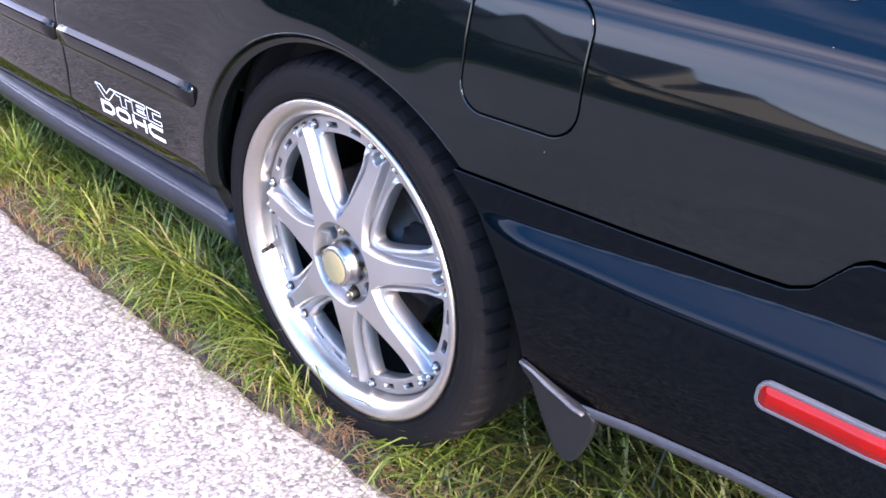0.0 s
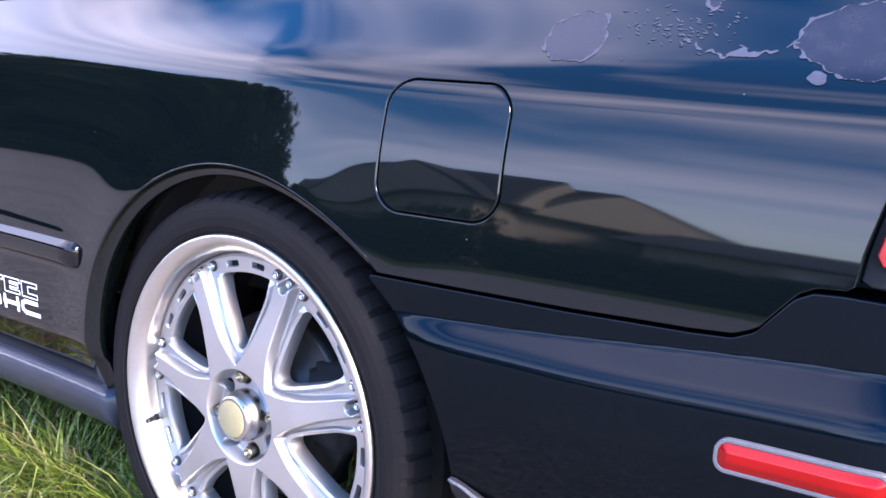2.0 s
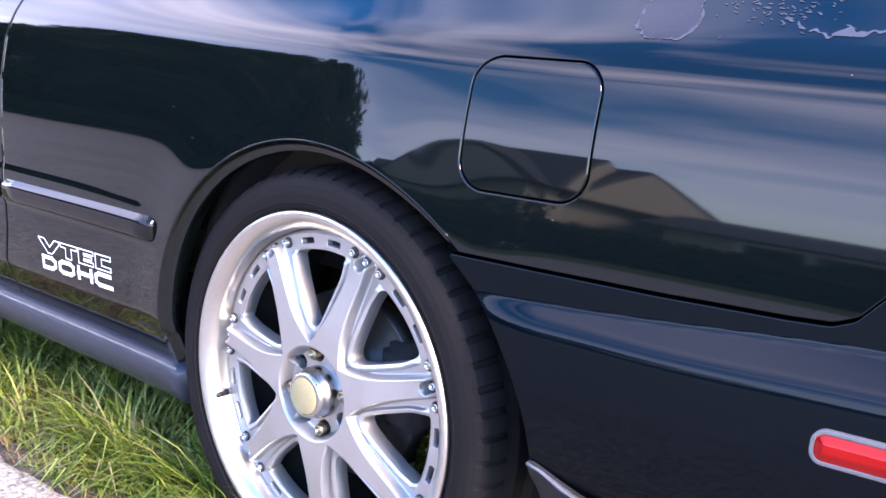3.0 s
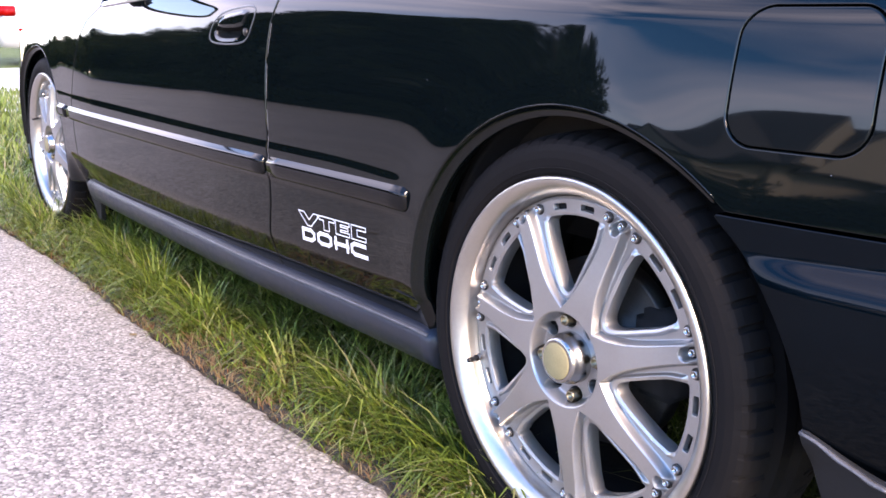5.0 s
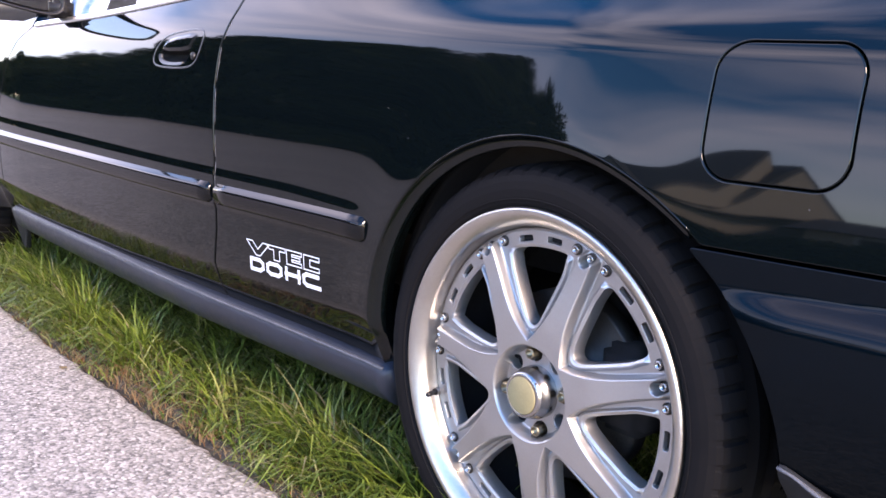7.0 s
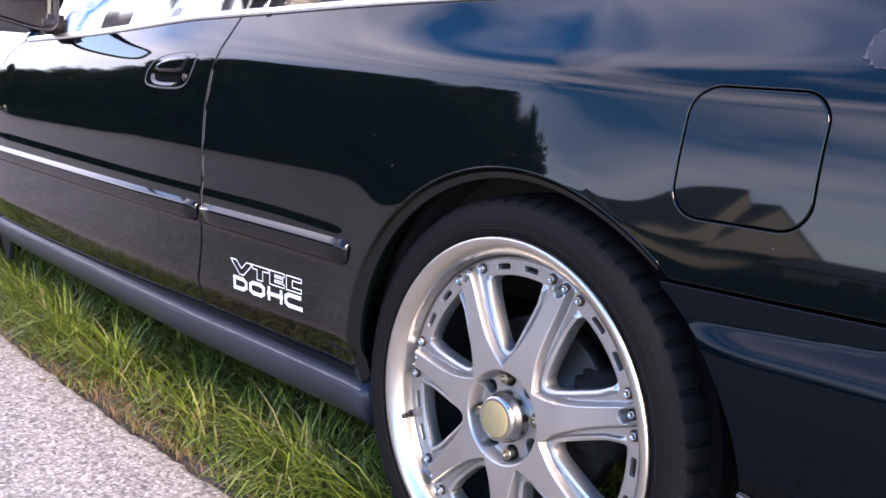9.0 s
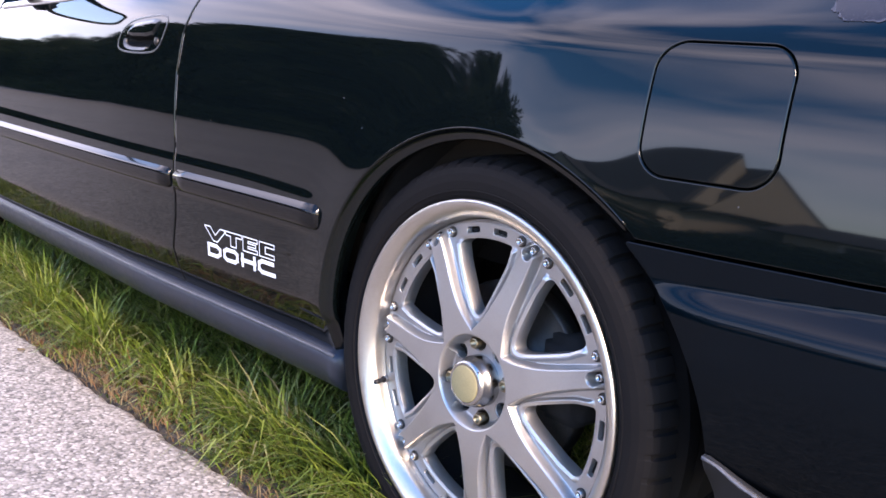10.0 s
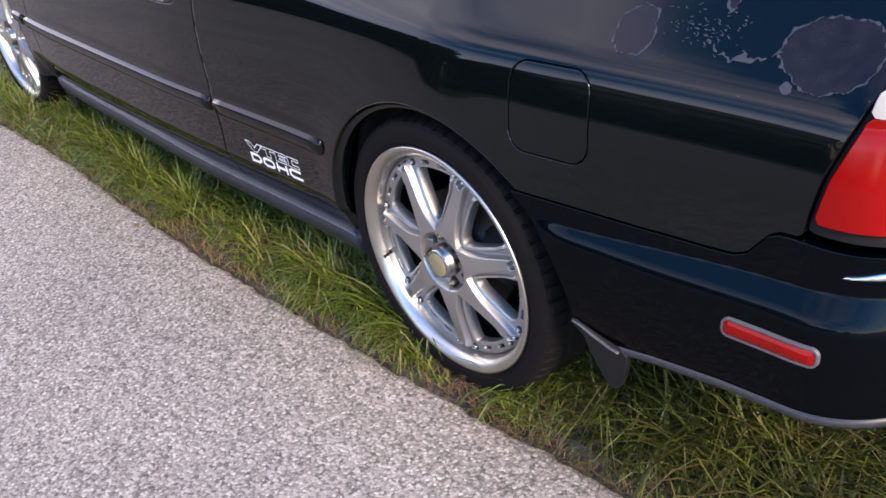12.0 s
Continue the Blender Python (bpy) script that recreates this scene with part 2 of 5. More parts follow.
FLAKE = material("lifting_clear_flake", (0.018, 0.0195, 0.027), 0.5, 0, 0.4, noise_scale=160, noise_amt=0.4)
GLASS = material("window_glass", (0.55, 0.57, 0.57), 0.01, 0, 0.5, trans=1.0, ior=1.45)
SOIL = material("soil_and_thatch", (0.05, 0.043, 0.034), 0.95, 0, 0.2, noise_scale=7, noise_amt=0.5, bump_scale=45, bump=1.0, bump_dist=0.02)
LAWN = material("far_lawn", (0.055, 0.078, 0.018), 0.95, 0, 0.2, noise_scale=2.0, noise_amt=0.4, bump_scale=30, bump=1.0, bump_dist=0.04)
CONCRETE = material("pale_concrete", (0.5, 0.48, 0.46), 0.9, 0, 0.3, noise_scale=1.5, noise_amt=0.12, bump_scale=80, bump=0.3, bump_dist=0.003)
WHITEPAINT = material("white_paint", (0.78, 0.78, 0.78), 0.4, 0, 0.5, noise_scale=2, noise_amt=0.04)
PALE = material("pale_silver_car_paint", (0.5, 0.5, 0.51), 0.3, 0.3, 0.5, 0.8, 0.03, noise_scale=2, noise_amt=0.04)
MIRROR = material("mirror_glass", (0.82, 0.84, 0.85), 0.01, 1.0)
STUCCO = material("beige_stucco", (0.42, 0.37, 0.29), 0.9, 0, 0.3, noise_scale=3, noise_amt=0.1, bump_scale=40, bump=0.4, bump_dist=0.006)
SHINGLE = material("grey_brown_shingles", (0.078, 0.078, 0.084), 0.9, 0, 0.3, noise_scale=5, noise_amt=0.3, bump_scale=25, bump=0.6, bump_dist=0.01)
BARK = material("bark", (0.09, 0.07, 0.05), 0.9, 0, 0.2, noise_scale=9, noise_amt=0.4, bump_scale=25, bump=1.0, bump_dist=0.03)
BLADE = blade_material("grass_blades", [(0.0, (0.022, 0.044, 0.006)), (0.3, (0.062, 0.094, 0.012)), (0.6, (0.116, 0.168, 0.022)), (0.82, (0.180, 0.218, 0.044)), (0.93, (0.230, 0.232, 0.095)), (1.0, (0.174, 0.144, 0.086))])
OLIVE = blade_material("dark_olive_blades", [(0.0, (0.012, 0.018, 0.004)), (0.40, (0.026, 0.036, 0.007)), (0.68, (0.056, 0.066, 0.014)), (0.86, (0.120, 0.116, 0.032)), (1.0, (0.115, 0.078, 0.040))])
STRAW = blade_material("dry_blades", [(0.0, (0.12, 0.09, 0.05)), (0.6, (0.22, 0.16, 0.085)), (1.0, (0.18, 0.08, 0.04))], 0.8)
LEAF = blade_material("oak_leaves", [(0.0, (0.013, 0.022, 0.009)), (0.5, (0.020, 0.033, 0.012)), (0.97, (0.030, 0.046, 0.018)), (1.0, (0.11, 0.12, 0.08))], 0.7)


# ---- helpers for meshes ----
def sm(a, b, v):
    """Smooth step from 0 at a to 1 at b."""
    t = np.clip((v - a) / (b - a), 0, 1)
    return t * t * (3 - 2 * t)


def link(name, me, mat, parent=None, label="", smooth=True):
    if mat:
        me.materials.append(mat)
    if smooth:
        me.shade_smooth()
    ob = new(name, me)
    if parent:
        ob.parent = parent
    if label:
        tagged(ob, label)
    return ob


def part(name, bm, mat, parent=None, label="", smooth=True):
    me = bpy.data.meshes.new(name)
    bm.to_mesh(me)
    bm.free()
    return link(name, me, mat, parent, label, smooth)


def data_part(name, verts, faces, mat, parent=None, label="", smooth=True, normals=None):
    me = bpy.data.meshes.new(name)
    me.from_pydata(verts, [], faces)
    me.update()
    ob = link(name, me, mat, parent, label, smooth)
    if normals is not None:
        me.normals_split_custom_set_from_vertices(normals)
    return ob


def cut(inside, x0, x1, z0, z1, step):
    """A grid over the rectangle, trimmed to where inside(x, z) > 0: points, faces, and the edge pairs of its outline."""
    nx, nz = int(math.ceil((x1 - x0) / step)) + 1, int(math.ceil((z1 - z0) / step)) + 1
    xs, zs = np.linspace(x0, x1, nx), np.linspace(z0, z1, nz)
    gx, gz = np.meshgrid(xs, zs, indexing="ij")
    val = inside(gx, gz)
    ins = val > 0
    pts, faces, rim, idx = [], [], [], {}

    def corner(i, j):
        k = (i, j)
        if k not in idx:
            idx[k] = len(pts)
            pts.append((xs[i], zs[j]))
        return idx[k]

    def cross(a, b):
        k = (a, b) if a < b else (b, a)
        if k not in idx:
            (i, j), (p, q) = k
            f0, f1 = val[i, j], val[p, q]
            t = min(max(f0 / (f0 - f1), 0.02), 0.98)
            idx[k] = len(pts)
            pts.append((xs[i] + (xs[p] - xs[i]) * t, zs[j] + (zs[q] - zs[j]) * t))
        return idx[k]

    some = ins[:-1, :-1] | ins[1:, :-1] | ins[1:, 1:] | ins[:-1, 1:]
    for i, j in zip(*np.nonzero(some)):
        cs = [(i, j), (i + 1, j), (i + 1, j + 1), (i, j + 1)]
        poly, marks = [], []
        for a, b in zip(cs, cs[1:] + cs[:1]):
            if ins[a]:
                poly.append(corner(*a))
                marks.append(0)
            if ins[a] != ins[b]:
                poly.append(cross(a, b))
                marks.append(1 if ins[a] else 2)
        faces.append(tuple(poly))
        for k in range(len(poly)):
            n = (k + 1) % len(poly)
            if marks[k] == 1 and marks[n] == 2:
                rim.append((poly[k], poly[n]))
        for s, e, on in (((i, j), (i + 1, j), j == 0), ((i + 1, j), (i + 1, j + 1), i == nx - 2), ((i + 1, j + 1), (i, j + 1), j == nz - 2), ((i, j + 1), (i, j), i == 0)):
            if on and ins[s] and ins[e]:
                rim.append((corner(*s), corner(*e)))
    return np.array(pts), faces, rim


def skin(name, inside, box, step, depth, mat, parent=None, label="", edge=0.0018, back=0.014):
    """A pressed sheet: inside(x, z) trims it, depth(x, z) is its y; its edges turn in over a small radius."""
    p, faces, rim = cut(inside, *box, step)
    x, z = p[:, 0], p[:, 1]
    h = 0.0015
    y = depth(x, z)
    dx, dz = (depth(x + h, z) - depth(x - h, z)) / (2 * h), (depth(x, z + h) - depth(x, z - h)) / (2 * h)
    nor = np.stack([dx, -np.ones_like(dx), dz], 1)
    nor /= np.linalg.norm(nor, axis=1)[:, None]
    verts, normals = np.stack([x, y, z], 1).tolist(), nor.tolist()
    ends = sorted({v for e in rim for v in e})
    gx = inside(x[ends] + h, z[ends]) - inside(x[ends] - h, z[ends])
    gz = inside(x[ends], z[ends] + h) - inside(x[ends], z[ends] - h)
    g = np.stack([-gx, -gz], 1)
    g /= np.linalg.norm(g, axis=1)[:, None] + 1e-9
    ring = {}
    for k, (v, (a, b)) in enumerate(zip(ends, g)):
        ring[v] = len(verts)
        verts += [(x[v] + a * edge, y[v] + edge, z[v] + b * edge), (x[v] + a * edge, y[v] + back, z[v] + b * edge)]
        normals += [(a * 0.95, -0.3, b * 0.95), (a, 0.0, b)]
    for a, b in rim:
        faces += [(b, a, ring[a], ring[b]), (ring[b], ring[a], ring[a] + 1, ring[b] + 1)]
    return data_part(name, verts, faces, mat, parent, label, True, normals)


def lathe(name, profile, mat, parent=None, steps=96, label="", close=False):
    """Turns a profile of (radius, y) round the y axis."""
    verts, faces, n = [], [], len(profile)
    for k in range(steps):
        c, s = math.cos(2 * math.pi * k / steps), math.sin(2 * math.pi * k / steps)
        verts += [(r * c, y, r * s) for r, y in profile]
    for k in range(steps):
        a, b = k * n, (k + 1) % steps * n
        for i in range(n if close else n - 1):
            j = (i + 1) % n
            faces.append((a + i, a + j, b + j, b + i))
    return data_part(name, verts, faces, mat, parent, label)


def sweep(name, sections, mat, parent=None, label="", caps=True, smooth=True):
    """Joins rings of equal length into a skin, with closed ends."""
    n = len(sections[0])
    verts = [tuple(v) for ring in sections for v in ring]
    faces = [(a * n + i, a * n + (i + 1) % n, (a + 1) * n + (i + 1) % n, (a + 1) * n + i) for a in range(len(sections) - 1) for i in range(n)]
    if caps:
        faces += [tuple(range(n))[::-1], tuple(range((len(sections) - 1) * n, len(sections) * n))]
    return data_part(name, verts, faces, mat, parent, label, smooth)


def box_bm(bm, x0, x1, y0, y1, z0, z1, bevel=0.0):
    r = bmesh.ops.create_cube(bm, size=1.0)
    m = Matrix.Translation(((x0 + x1) / 2, (y0 + y1) / 2, (z0 + z1) / 2)) @ Matrix.Diagonal((x1 - x0, y1 - y0, z1 - z0, 1))
    bmesh.ops.transform(bm, matrix=m, verts=r["verts"])
    if bevel:
        bmesh.ops.bevel(bm, geom=list({e for v in r["verts"] for e in v.link_edges}), offset=bevel, segments=2, affect="EDGES")


def empty(name, label, category, group="", kind="", at=(0, 0, 0)):
    ob = new(name)
    ob.location = at
    return tagged(ob, label, category, group, kind)


# ---- ground, road and verge ----
EDGE_X = [-60, -14, -6.5, -3.5, -1.84, -0.95, -0.34, 0.13, 0.44, 1.2, 4, 60]
EDGE_Y = [-2.6, -0.7, -0.33, -0.19, -0.115, -0.12, -0.072, -0.042, -0.008, 0.07, 0.3, 2.2]


def edge_y(x):
    """The ragged near edge of the road."""
    x = np.asarray(x, float)
    return np.interp(x, EDGE_X, EDGE_Y) + 0.005 * np.sin(x * 5.1) + 0.0025 * np.sin(x * 23.0 + 1.3) + 0.0025 * np.sin(x * 51.0) + 0.0028 * np.sin(x * 113.0) + 0.0016 * np.sin(x * 231.0)


def road_z(y):
    """Cross fall of the road, up to its crown and down again."""
    y = np.asarray(y, float)
    return np.where(y > -1.0, -0.051 * (y + 0.05), 0.0485 + 0.06 * (1 - ((y + 3.3) / 2.3) ** 2) * (y > -5.6) - 0.06 * (y <= -5.6))


def soil_z(x, y):
    return -0.006 + 0.006 * np.sin(x * 5.0 + y * 3.0) * np.sin(y * 7.0 - x * 2.0)


def build_ground():
    def spread(fine, far):
        a = [0.0]
        d = fine
        while a[-1] < far:
            a.append(a[-1] + d)
            d *= 1.12 if a[-1] > 5 else 1.0
        return a
    s = spread(0.25, 900)
    axis = sorted({round(-v, 4) for v in s} | set(s))
    n = len(axis)
    verts, faces = [], []
    for x in axis:
        for y in axis:
            near = -13.4 < y < 0.45 + max(0, float(np.interp(x, EDGE_X, EDGE_Y)))
            z = float(soil_z(x, y)) if not near else -0.05
            verts.append((x, y, z))
    faces = [(i * n + j, (i + 1) * n + j, (i + 1) * n + j + 1, i * n + j + 1) for i in range(n - 1) for j in range(n - 1)]
    ob = data_part("ground", verts, faces, LAWN)
    tagged(ob, "green lawn and soil reaching to the horizon", "ground", kind="structure")


def build_road():
    """A slab of asphalt with a crumbling edge."""
    xs = np.concatenate([np.linspace(-400, -8, 60), np.arange(-7.9, 2.2, 0.02), np.linspace(2.3, 400, 60)])
    ys = [0.0, 0.012, 0.05, 0.16, 0.4, 1.0, 1.9, 3.0, 4.2, 5.4, 7.0, 9.0, 11.0, 12.6]
    verts, faces = [], []
    m = len(ys) + 2
    for x in xs:
        e = float(edge_y(x))
        verts += [(x, e + 0.02, -0.06), (x, e + 0.006, float(road_z(e)) - 0.012)]
        for k, d in enumerate(ys):
            y = e - d
            verts.append((x, y, float(road_z(y)) - (0.004 if k == 0 else 0)))
    for i in range(len(xs) - 1):
        faces += [(i * m + j, i * m + j + 1, (i + 1) * m + j + 1, (i + 1) * m + j) for j in range(m - 1)]
    ob = data_part("road", verts, faces, ASPHALT)
    tagged(ob, "pale worn asphalt road with exposed stone chips", "road", kind="structure")


def ribbons(n, rng, px, py, pz, length, width, lean, turn=None):
    """n curved grass blades as one list of points and faces."""
    a = rng.uniform(0, 2 * np.pi, n) if turn is None else turn
    d = np.stack([np.cos(a), np.sin(a), np.zeros(n)], 1)
    side = np.stack([-np.sin(a), np.cos(a), np.zeros(n)], 1)
    base = np.stack([px, py, pz], 1)
    rows = []
    for t, w in ((0.0, 0.8), (0.35, 1.0), (0.7, 0.7), (1.0, 0.0)):
        out = lean * (t ** 1.7)
        up = t * np.sqrt(np.maximum(1 - (lean * t * 0.8) ** 2, 0.05))
        c = base + d * (out * length)[:, None] + np.stack([np.zeros(n), np.zeros(n), up * length], 1)
        if w:
            rows += [c - side * (width * w / 2)[:, None], c + side * (width * w / 2)[:, None]]
        else:
            rows.append(c)
    v = np.stack(rows, 1).reshape(-1, 3)
    k = np.arange(n) * 7
    q = np.concatenate([np.stack([k, k + 1, k + 3, k + 2], 1), np.stack([k + 2, k + 3, k + 5, k + 4], 1)])
    tri = np.stack([k + 4, k + 5, k + 6], 1)
    return v, q.tolist() + tri.tolist()


def build_grass():
    rng = np.random.default_rng(5)

    def scatter(n, x0, x1, depth_in, bias):
        x = rng.uniform(x0, x1, n)
        y = edge_y(x) + 0.022 + 0.016 * np.sin(x * 17 + 1) + 0.012 * np.sin(x * 43) + depth_in * rng.uniform(0, 1, n) ** bias
        clump = 0.5 + 0.5 * np.sin(x * 11 + 2 * np.sin(y * 9)) * np.sin(y * 13 + 2 * np.sin(x * 7))
        keep = rng.uniform(0, 1, n) < 0.22 + 0.78 * clump
        bare = 0.02 + 0.13 * np.clip(np.sin(x * 3.3 + 2.1) * np.sin(x * 1.37 + 0.4) * 1.5, 0, 1) * (0.6 + 0.4 * np.sin(x * 27))
        keep &= (y - edge_y(x) > bare) | (rng.uniform(0, 1, n) < 0.10)
        for wx in (0.0, -2.615):
            keep &= ~((np.abs(x - wx) < 0.11) & (y > 0.0) & (y < 0.24))
        return x[keep], y[keep]

    def lay(name, label, x, y, lo, hi, w, lean, mat, droop=0.0):
        n = len(x)
        from_edge = np.clip((y - edge_y(x)) / 0.12, 0.35, 1)
        clump = 0.5 + 0.5 * np.sin(x * 11 + 2 * np.sin(y * 9)) * np.sin(y * 13 + 2 * np.sin(x * 7))
        length = rng.uniform(lo, hi, n) * from_edge * (0.68 + 0.62 * clump)
        turn = np.where(rng.uniform(0, 1, n) < droop, rng.normal(-1.75, 0.8, n), rng.uniform(0, 2 * np.pi, n))
        v, f = ribbons(n, rng, x, y, soil_z(x, y) - 0.004, length, rng.uniform(0.6, 1.2, n) * w, rng.uniform(*lean, n), turn)
        ob = data_part(name, v.tolist(), f, mat, smooth=False)
        tagged(ob, label, "grass", kind="stuff")

    x, y = scatter(84000, -3.0, 1.7, 0.75, 1.25)
    thin = (x < 0.22) | (rng.uniform(0, 1, len(x)) < 0.30)
    x, y = x[thin], y[thin]
    lay("grass", "long uncut green grass under the parked car", x, y, 0.05, 0.17, 0.0046, (0.5, 1.3), BLADE, 0.2)
    x, y = scatter(36000, -9.0, -3.0, 2.6, 1.4)
    lay("grass", "uncut green verge grass ahead of the parked car", x, y, 0.05, 0.13, 0.009, (0.25, 1.0), BLADE)
    x, y = scatter(30000, 1.7, 6.0, 2.4, 1.2)
    lay("grass", "uncut green verge grass behind the parked car", x, y, 0.06, 0.15, 0.009, (0.3, 1.0), BLADE)
    x, y = rng.uniform(-9.0, 6.0, 60000), rng.uniform(0.6, 4.2, 60000)
    drive = (x < -6.8) & (x > -13.1)
    lay("grass", "uncut green grass beyond the parked car", x[~drive], y[~drive], 0.06, 0.14, 0.011, (0.3, 1.0), BLADE)
    # longer blades under the bumper, darker and more olive than the rest
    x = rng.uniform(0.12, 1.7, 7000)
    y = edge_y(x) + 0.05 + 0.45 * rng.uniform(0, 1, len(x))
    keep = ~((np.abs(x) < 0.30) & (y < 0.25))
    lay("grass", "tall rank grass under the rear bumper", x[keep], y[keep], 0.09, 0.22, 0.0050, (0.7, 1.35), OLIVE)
    x = rng.uniform(-4.0, 1.7, 7000)
    y = edge_y(x) + 0.012 + np.abs(rng.normal(0.0, 0.06, len(x)))
    lay("dry_grass", "dry straw-coloured blades along the road edge", x, y, 0.05, 0.11, 0.0026, (0.8, 1.1), STRAW)
    # bare, dusty strip between the road and the grass
    xs = np.arange(-8, 6.0, 0.03)
    verts, faces = [], []
    for i, q in enumerate(xs):
        e = float(edge_y(q))
        w = 0.07 + 0.03 * math.sin(q * 4.0) + 0.02 * math.sin(q * 13.0)
        for k, d in enumerate((-0.004, 0.011 + 0.005 * math.sin(q * 19), w * 0.5, w + 0.05, 0.6, 1.4)):
            z = -0.003 + 0.008 * math.sin(q * 31 + k * 2.1) * (0 < k < 5) * 0.5
            verts.append((q, e + d, z if k > 1 else -0.024))
    for i in range(len(xs) - 1):
        faces += [(i * 6 + j, (i + 1) * 6 + j, (i + 1) * 6 + j + 1, i * 6 + j + 1) for j in range(5)]
    tagged(data_part("soil_strip", verts, faces, SOIL), "bare brown soil and thatch beside the road", "soil", kind="structure")


def build_driveway():
    bm = bmesh.new()
    box_bm(bm, -13.0, -6.9, -0.9, 14.0, -0.08, 0.012, 0.004)
    tagged(part("driveway", bm, CONCRETE, smooth=False), "pale concrete driveway crossing the verge", "driveway", kind="structure")


def build_tree(name, seed, height, spread_r, low):
    """A broad evergreen: tapered trunk, limbs, and a crown of many leaf clumps."""
    rng = np.random.default_rng(seed)
    top = empty(name, "broad dark evergreen oak with low dense crown", "tree", "trees across the road")
    rings = []
    for k in range(7):
        t = k / 6
        r = 0.34 * (1 - 0.75 * t)
        cx, cy = 0.25 * math.sin(t * 3 + seed), 0.2 * math.cos(t * 2.2 + seed)
        rings.append([(cx + r * math.cos(a), cy + r * math.sin(a), t * height * 0.75 - 0.1) for a in np.linspace(0, 2 * math.pi, 11)[:-1]])
    sweep("trunk", rings, BARK, top)
    for k in range(6):
        a = k * 1.05 + rng.uniform(-0.3, 0.3)
        z0 = height * rng.uniform(0.22, 0.5)
        limb = []
        for t in (0, 0.35, 0.7, 1):
            r = 0.13 * (1 - 0.8 * t)
            c = (math.cos(a) * spread_r * 0.75 * t, math.sin(a) * spread_r * 0.75 * t, z0 + height * 0.28 * t)
            limb.append([(c[0] + r * math.cos(b), c[1] + r * math.sin(b), c[2] + r * 0.4 * math.cos(b)) for b in np.linspace(0, 2 * math.pi, 8)[:-1]])
        sweep("limb", limb, BARK, top)
    lobes = []
    for k in range(60):
        a, u = rng.uniform(0, 2 * math.pi), rng.uniform(0, 1)
        z = low + (height - low) * (0.05 + 0.85 * u)
        dome = math.sqrt(max(0.02, 1 - (max(0.0, u - 0.30) / 0.74) ** 2.2)) * (0.80 + 0.20 * min(1.0, u / 0.30))
        rr = spread_r * dome * rng.uniform(0.25, 0.80)
        lobes.append((math.cos(a) * rr, math.sin(a) * rr, z, rng.uniform(0.55, 1.0) * spread_r * (0.22 + 0.16 * dome)))
    n = 26000
    pick = rng.integers(0, len(lobes), n)
    lob = np.array(lobes)[pick]
    d = rng.normal(size=(n, 3))
    d /= np.linalg.norm(d, axis=1)[:, None]
    c = lob[:, :3] + d * (lob[:, 3] * rng.uniform(0.3, 1.05, n) ** 0.7)[:, None]
    u = rng.normal(size=(n, 3))
    u /= np.linalg.norm(u, axis=1)[:, None]
    w = np.cross(u, d)
    w /= np.linalg.norm(w, axis=1)[:, None] + 1e-9
    s = rng.uniform(0.10, 0.27, n)[:, None]
    v = np.stack([c - u * s, c + w * s * 0.5, c + u * s, c - w * s * 0.5], 1).reshape(-1, 3)
    f = (np.arange(n)[:, None] * 4 + np.arange(4)).tolist()
    data_part("crown", v.tolist(), f, LEAF, top, smooth=False)
    return top


def build_trees():
    a = build_tree("oak_tree", 3, 8.6, 4.2, 0.6)
    b = build_tree("oak_tree", 8, 7.4, 3.8, 0.5)
    a.matrix_basis = pose(-16.9, -16.4, 0)
    a.scale = (1.1, 1.1, 1.02)
    b.matrix_basis = pose(-22.0, -17.6, 0, 0, 0, 40)
    b.scale = (1.15, 1.15, 1.45)
    for k, (x, y, s, q) in enumerate([(-27.0, -16.5, 1.25, 70), (-30.5, -16.0, 1.25, 130), (-33, -16.5, 1.1, 200), (-38, -16, 0.98, 260), (-44, -16.5, 0.92, 20), (-52, -16, 0.88, 110), (-61, -16, 0.85, 180), (-72, -16, 0.8, 240), (-81, -16.5, 0.8, 30), (-90, -16, 0.8, 120), (-100, -16.5, 0.8, 210), (-111, -16, 0.8, 300), (-124, -16.5, 0.8, 60),
                                      (-22.5, -23.0, 1.1, 50), (-32, -23.0, 1.2, 310)]):
        t = copy_thing((a, b)[k % 2], pose(x, y, 0, 0, 0, q))
        t.scale = (s, s, s)
    for k, (x, y, s, q) in enumerate([(-14.2, -22.0, 0.58, 200), (-20.6, -22.5, 0.9, 140), (-5.6, -38, 0.52, 100), (9, -38, 0.6, 10), (18, -36, 0.7, 33), (-30, 26, 1.1, 75), (-44, 20, 1.2, 150), (-18, 34, 1.0, 220), (30, 24, 1.0, 290), (12, 30, 1.0, 20)]):
        t = copy_thing((b, a)[k % 2], pose(x, y, 0, 0, 0, q))
        t.scale = (s, s, s)
        tagged(t, "smaller dark tree standing behind the houses")


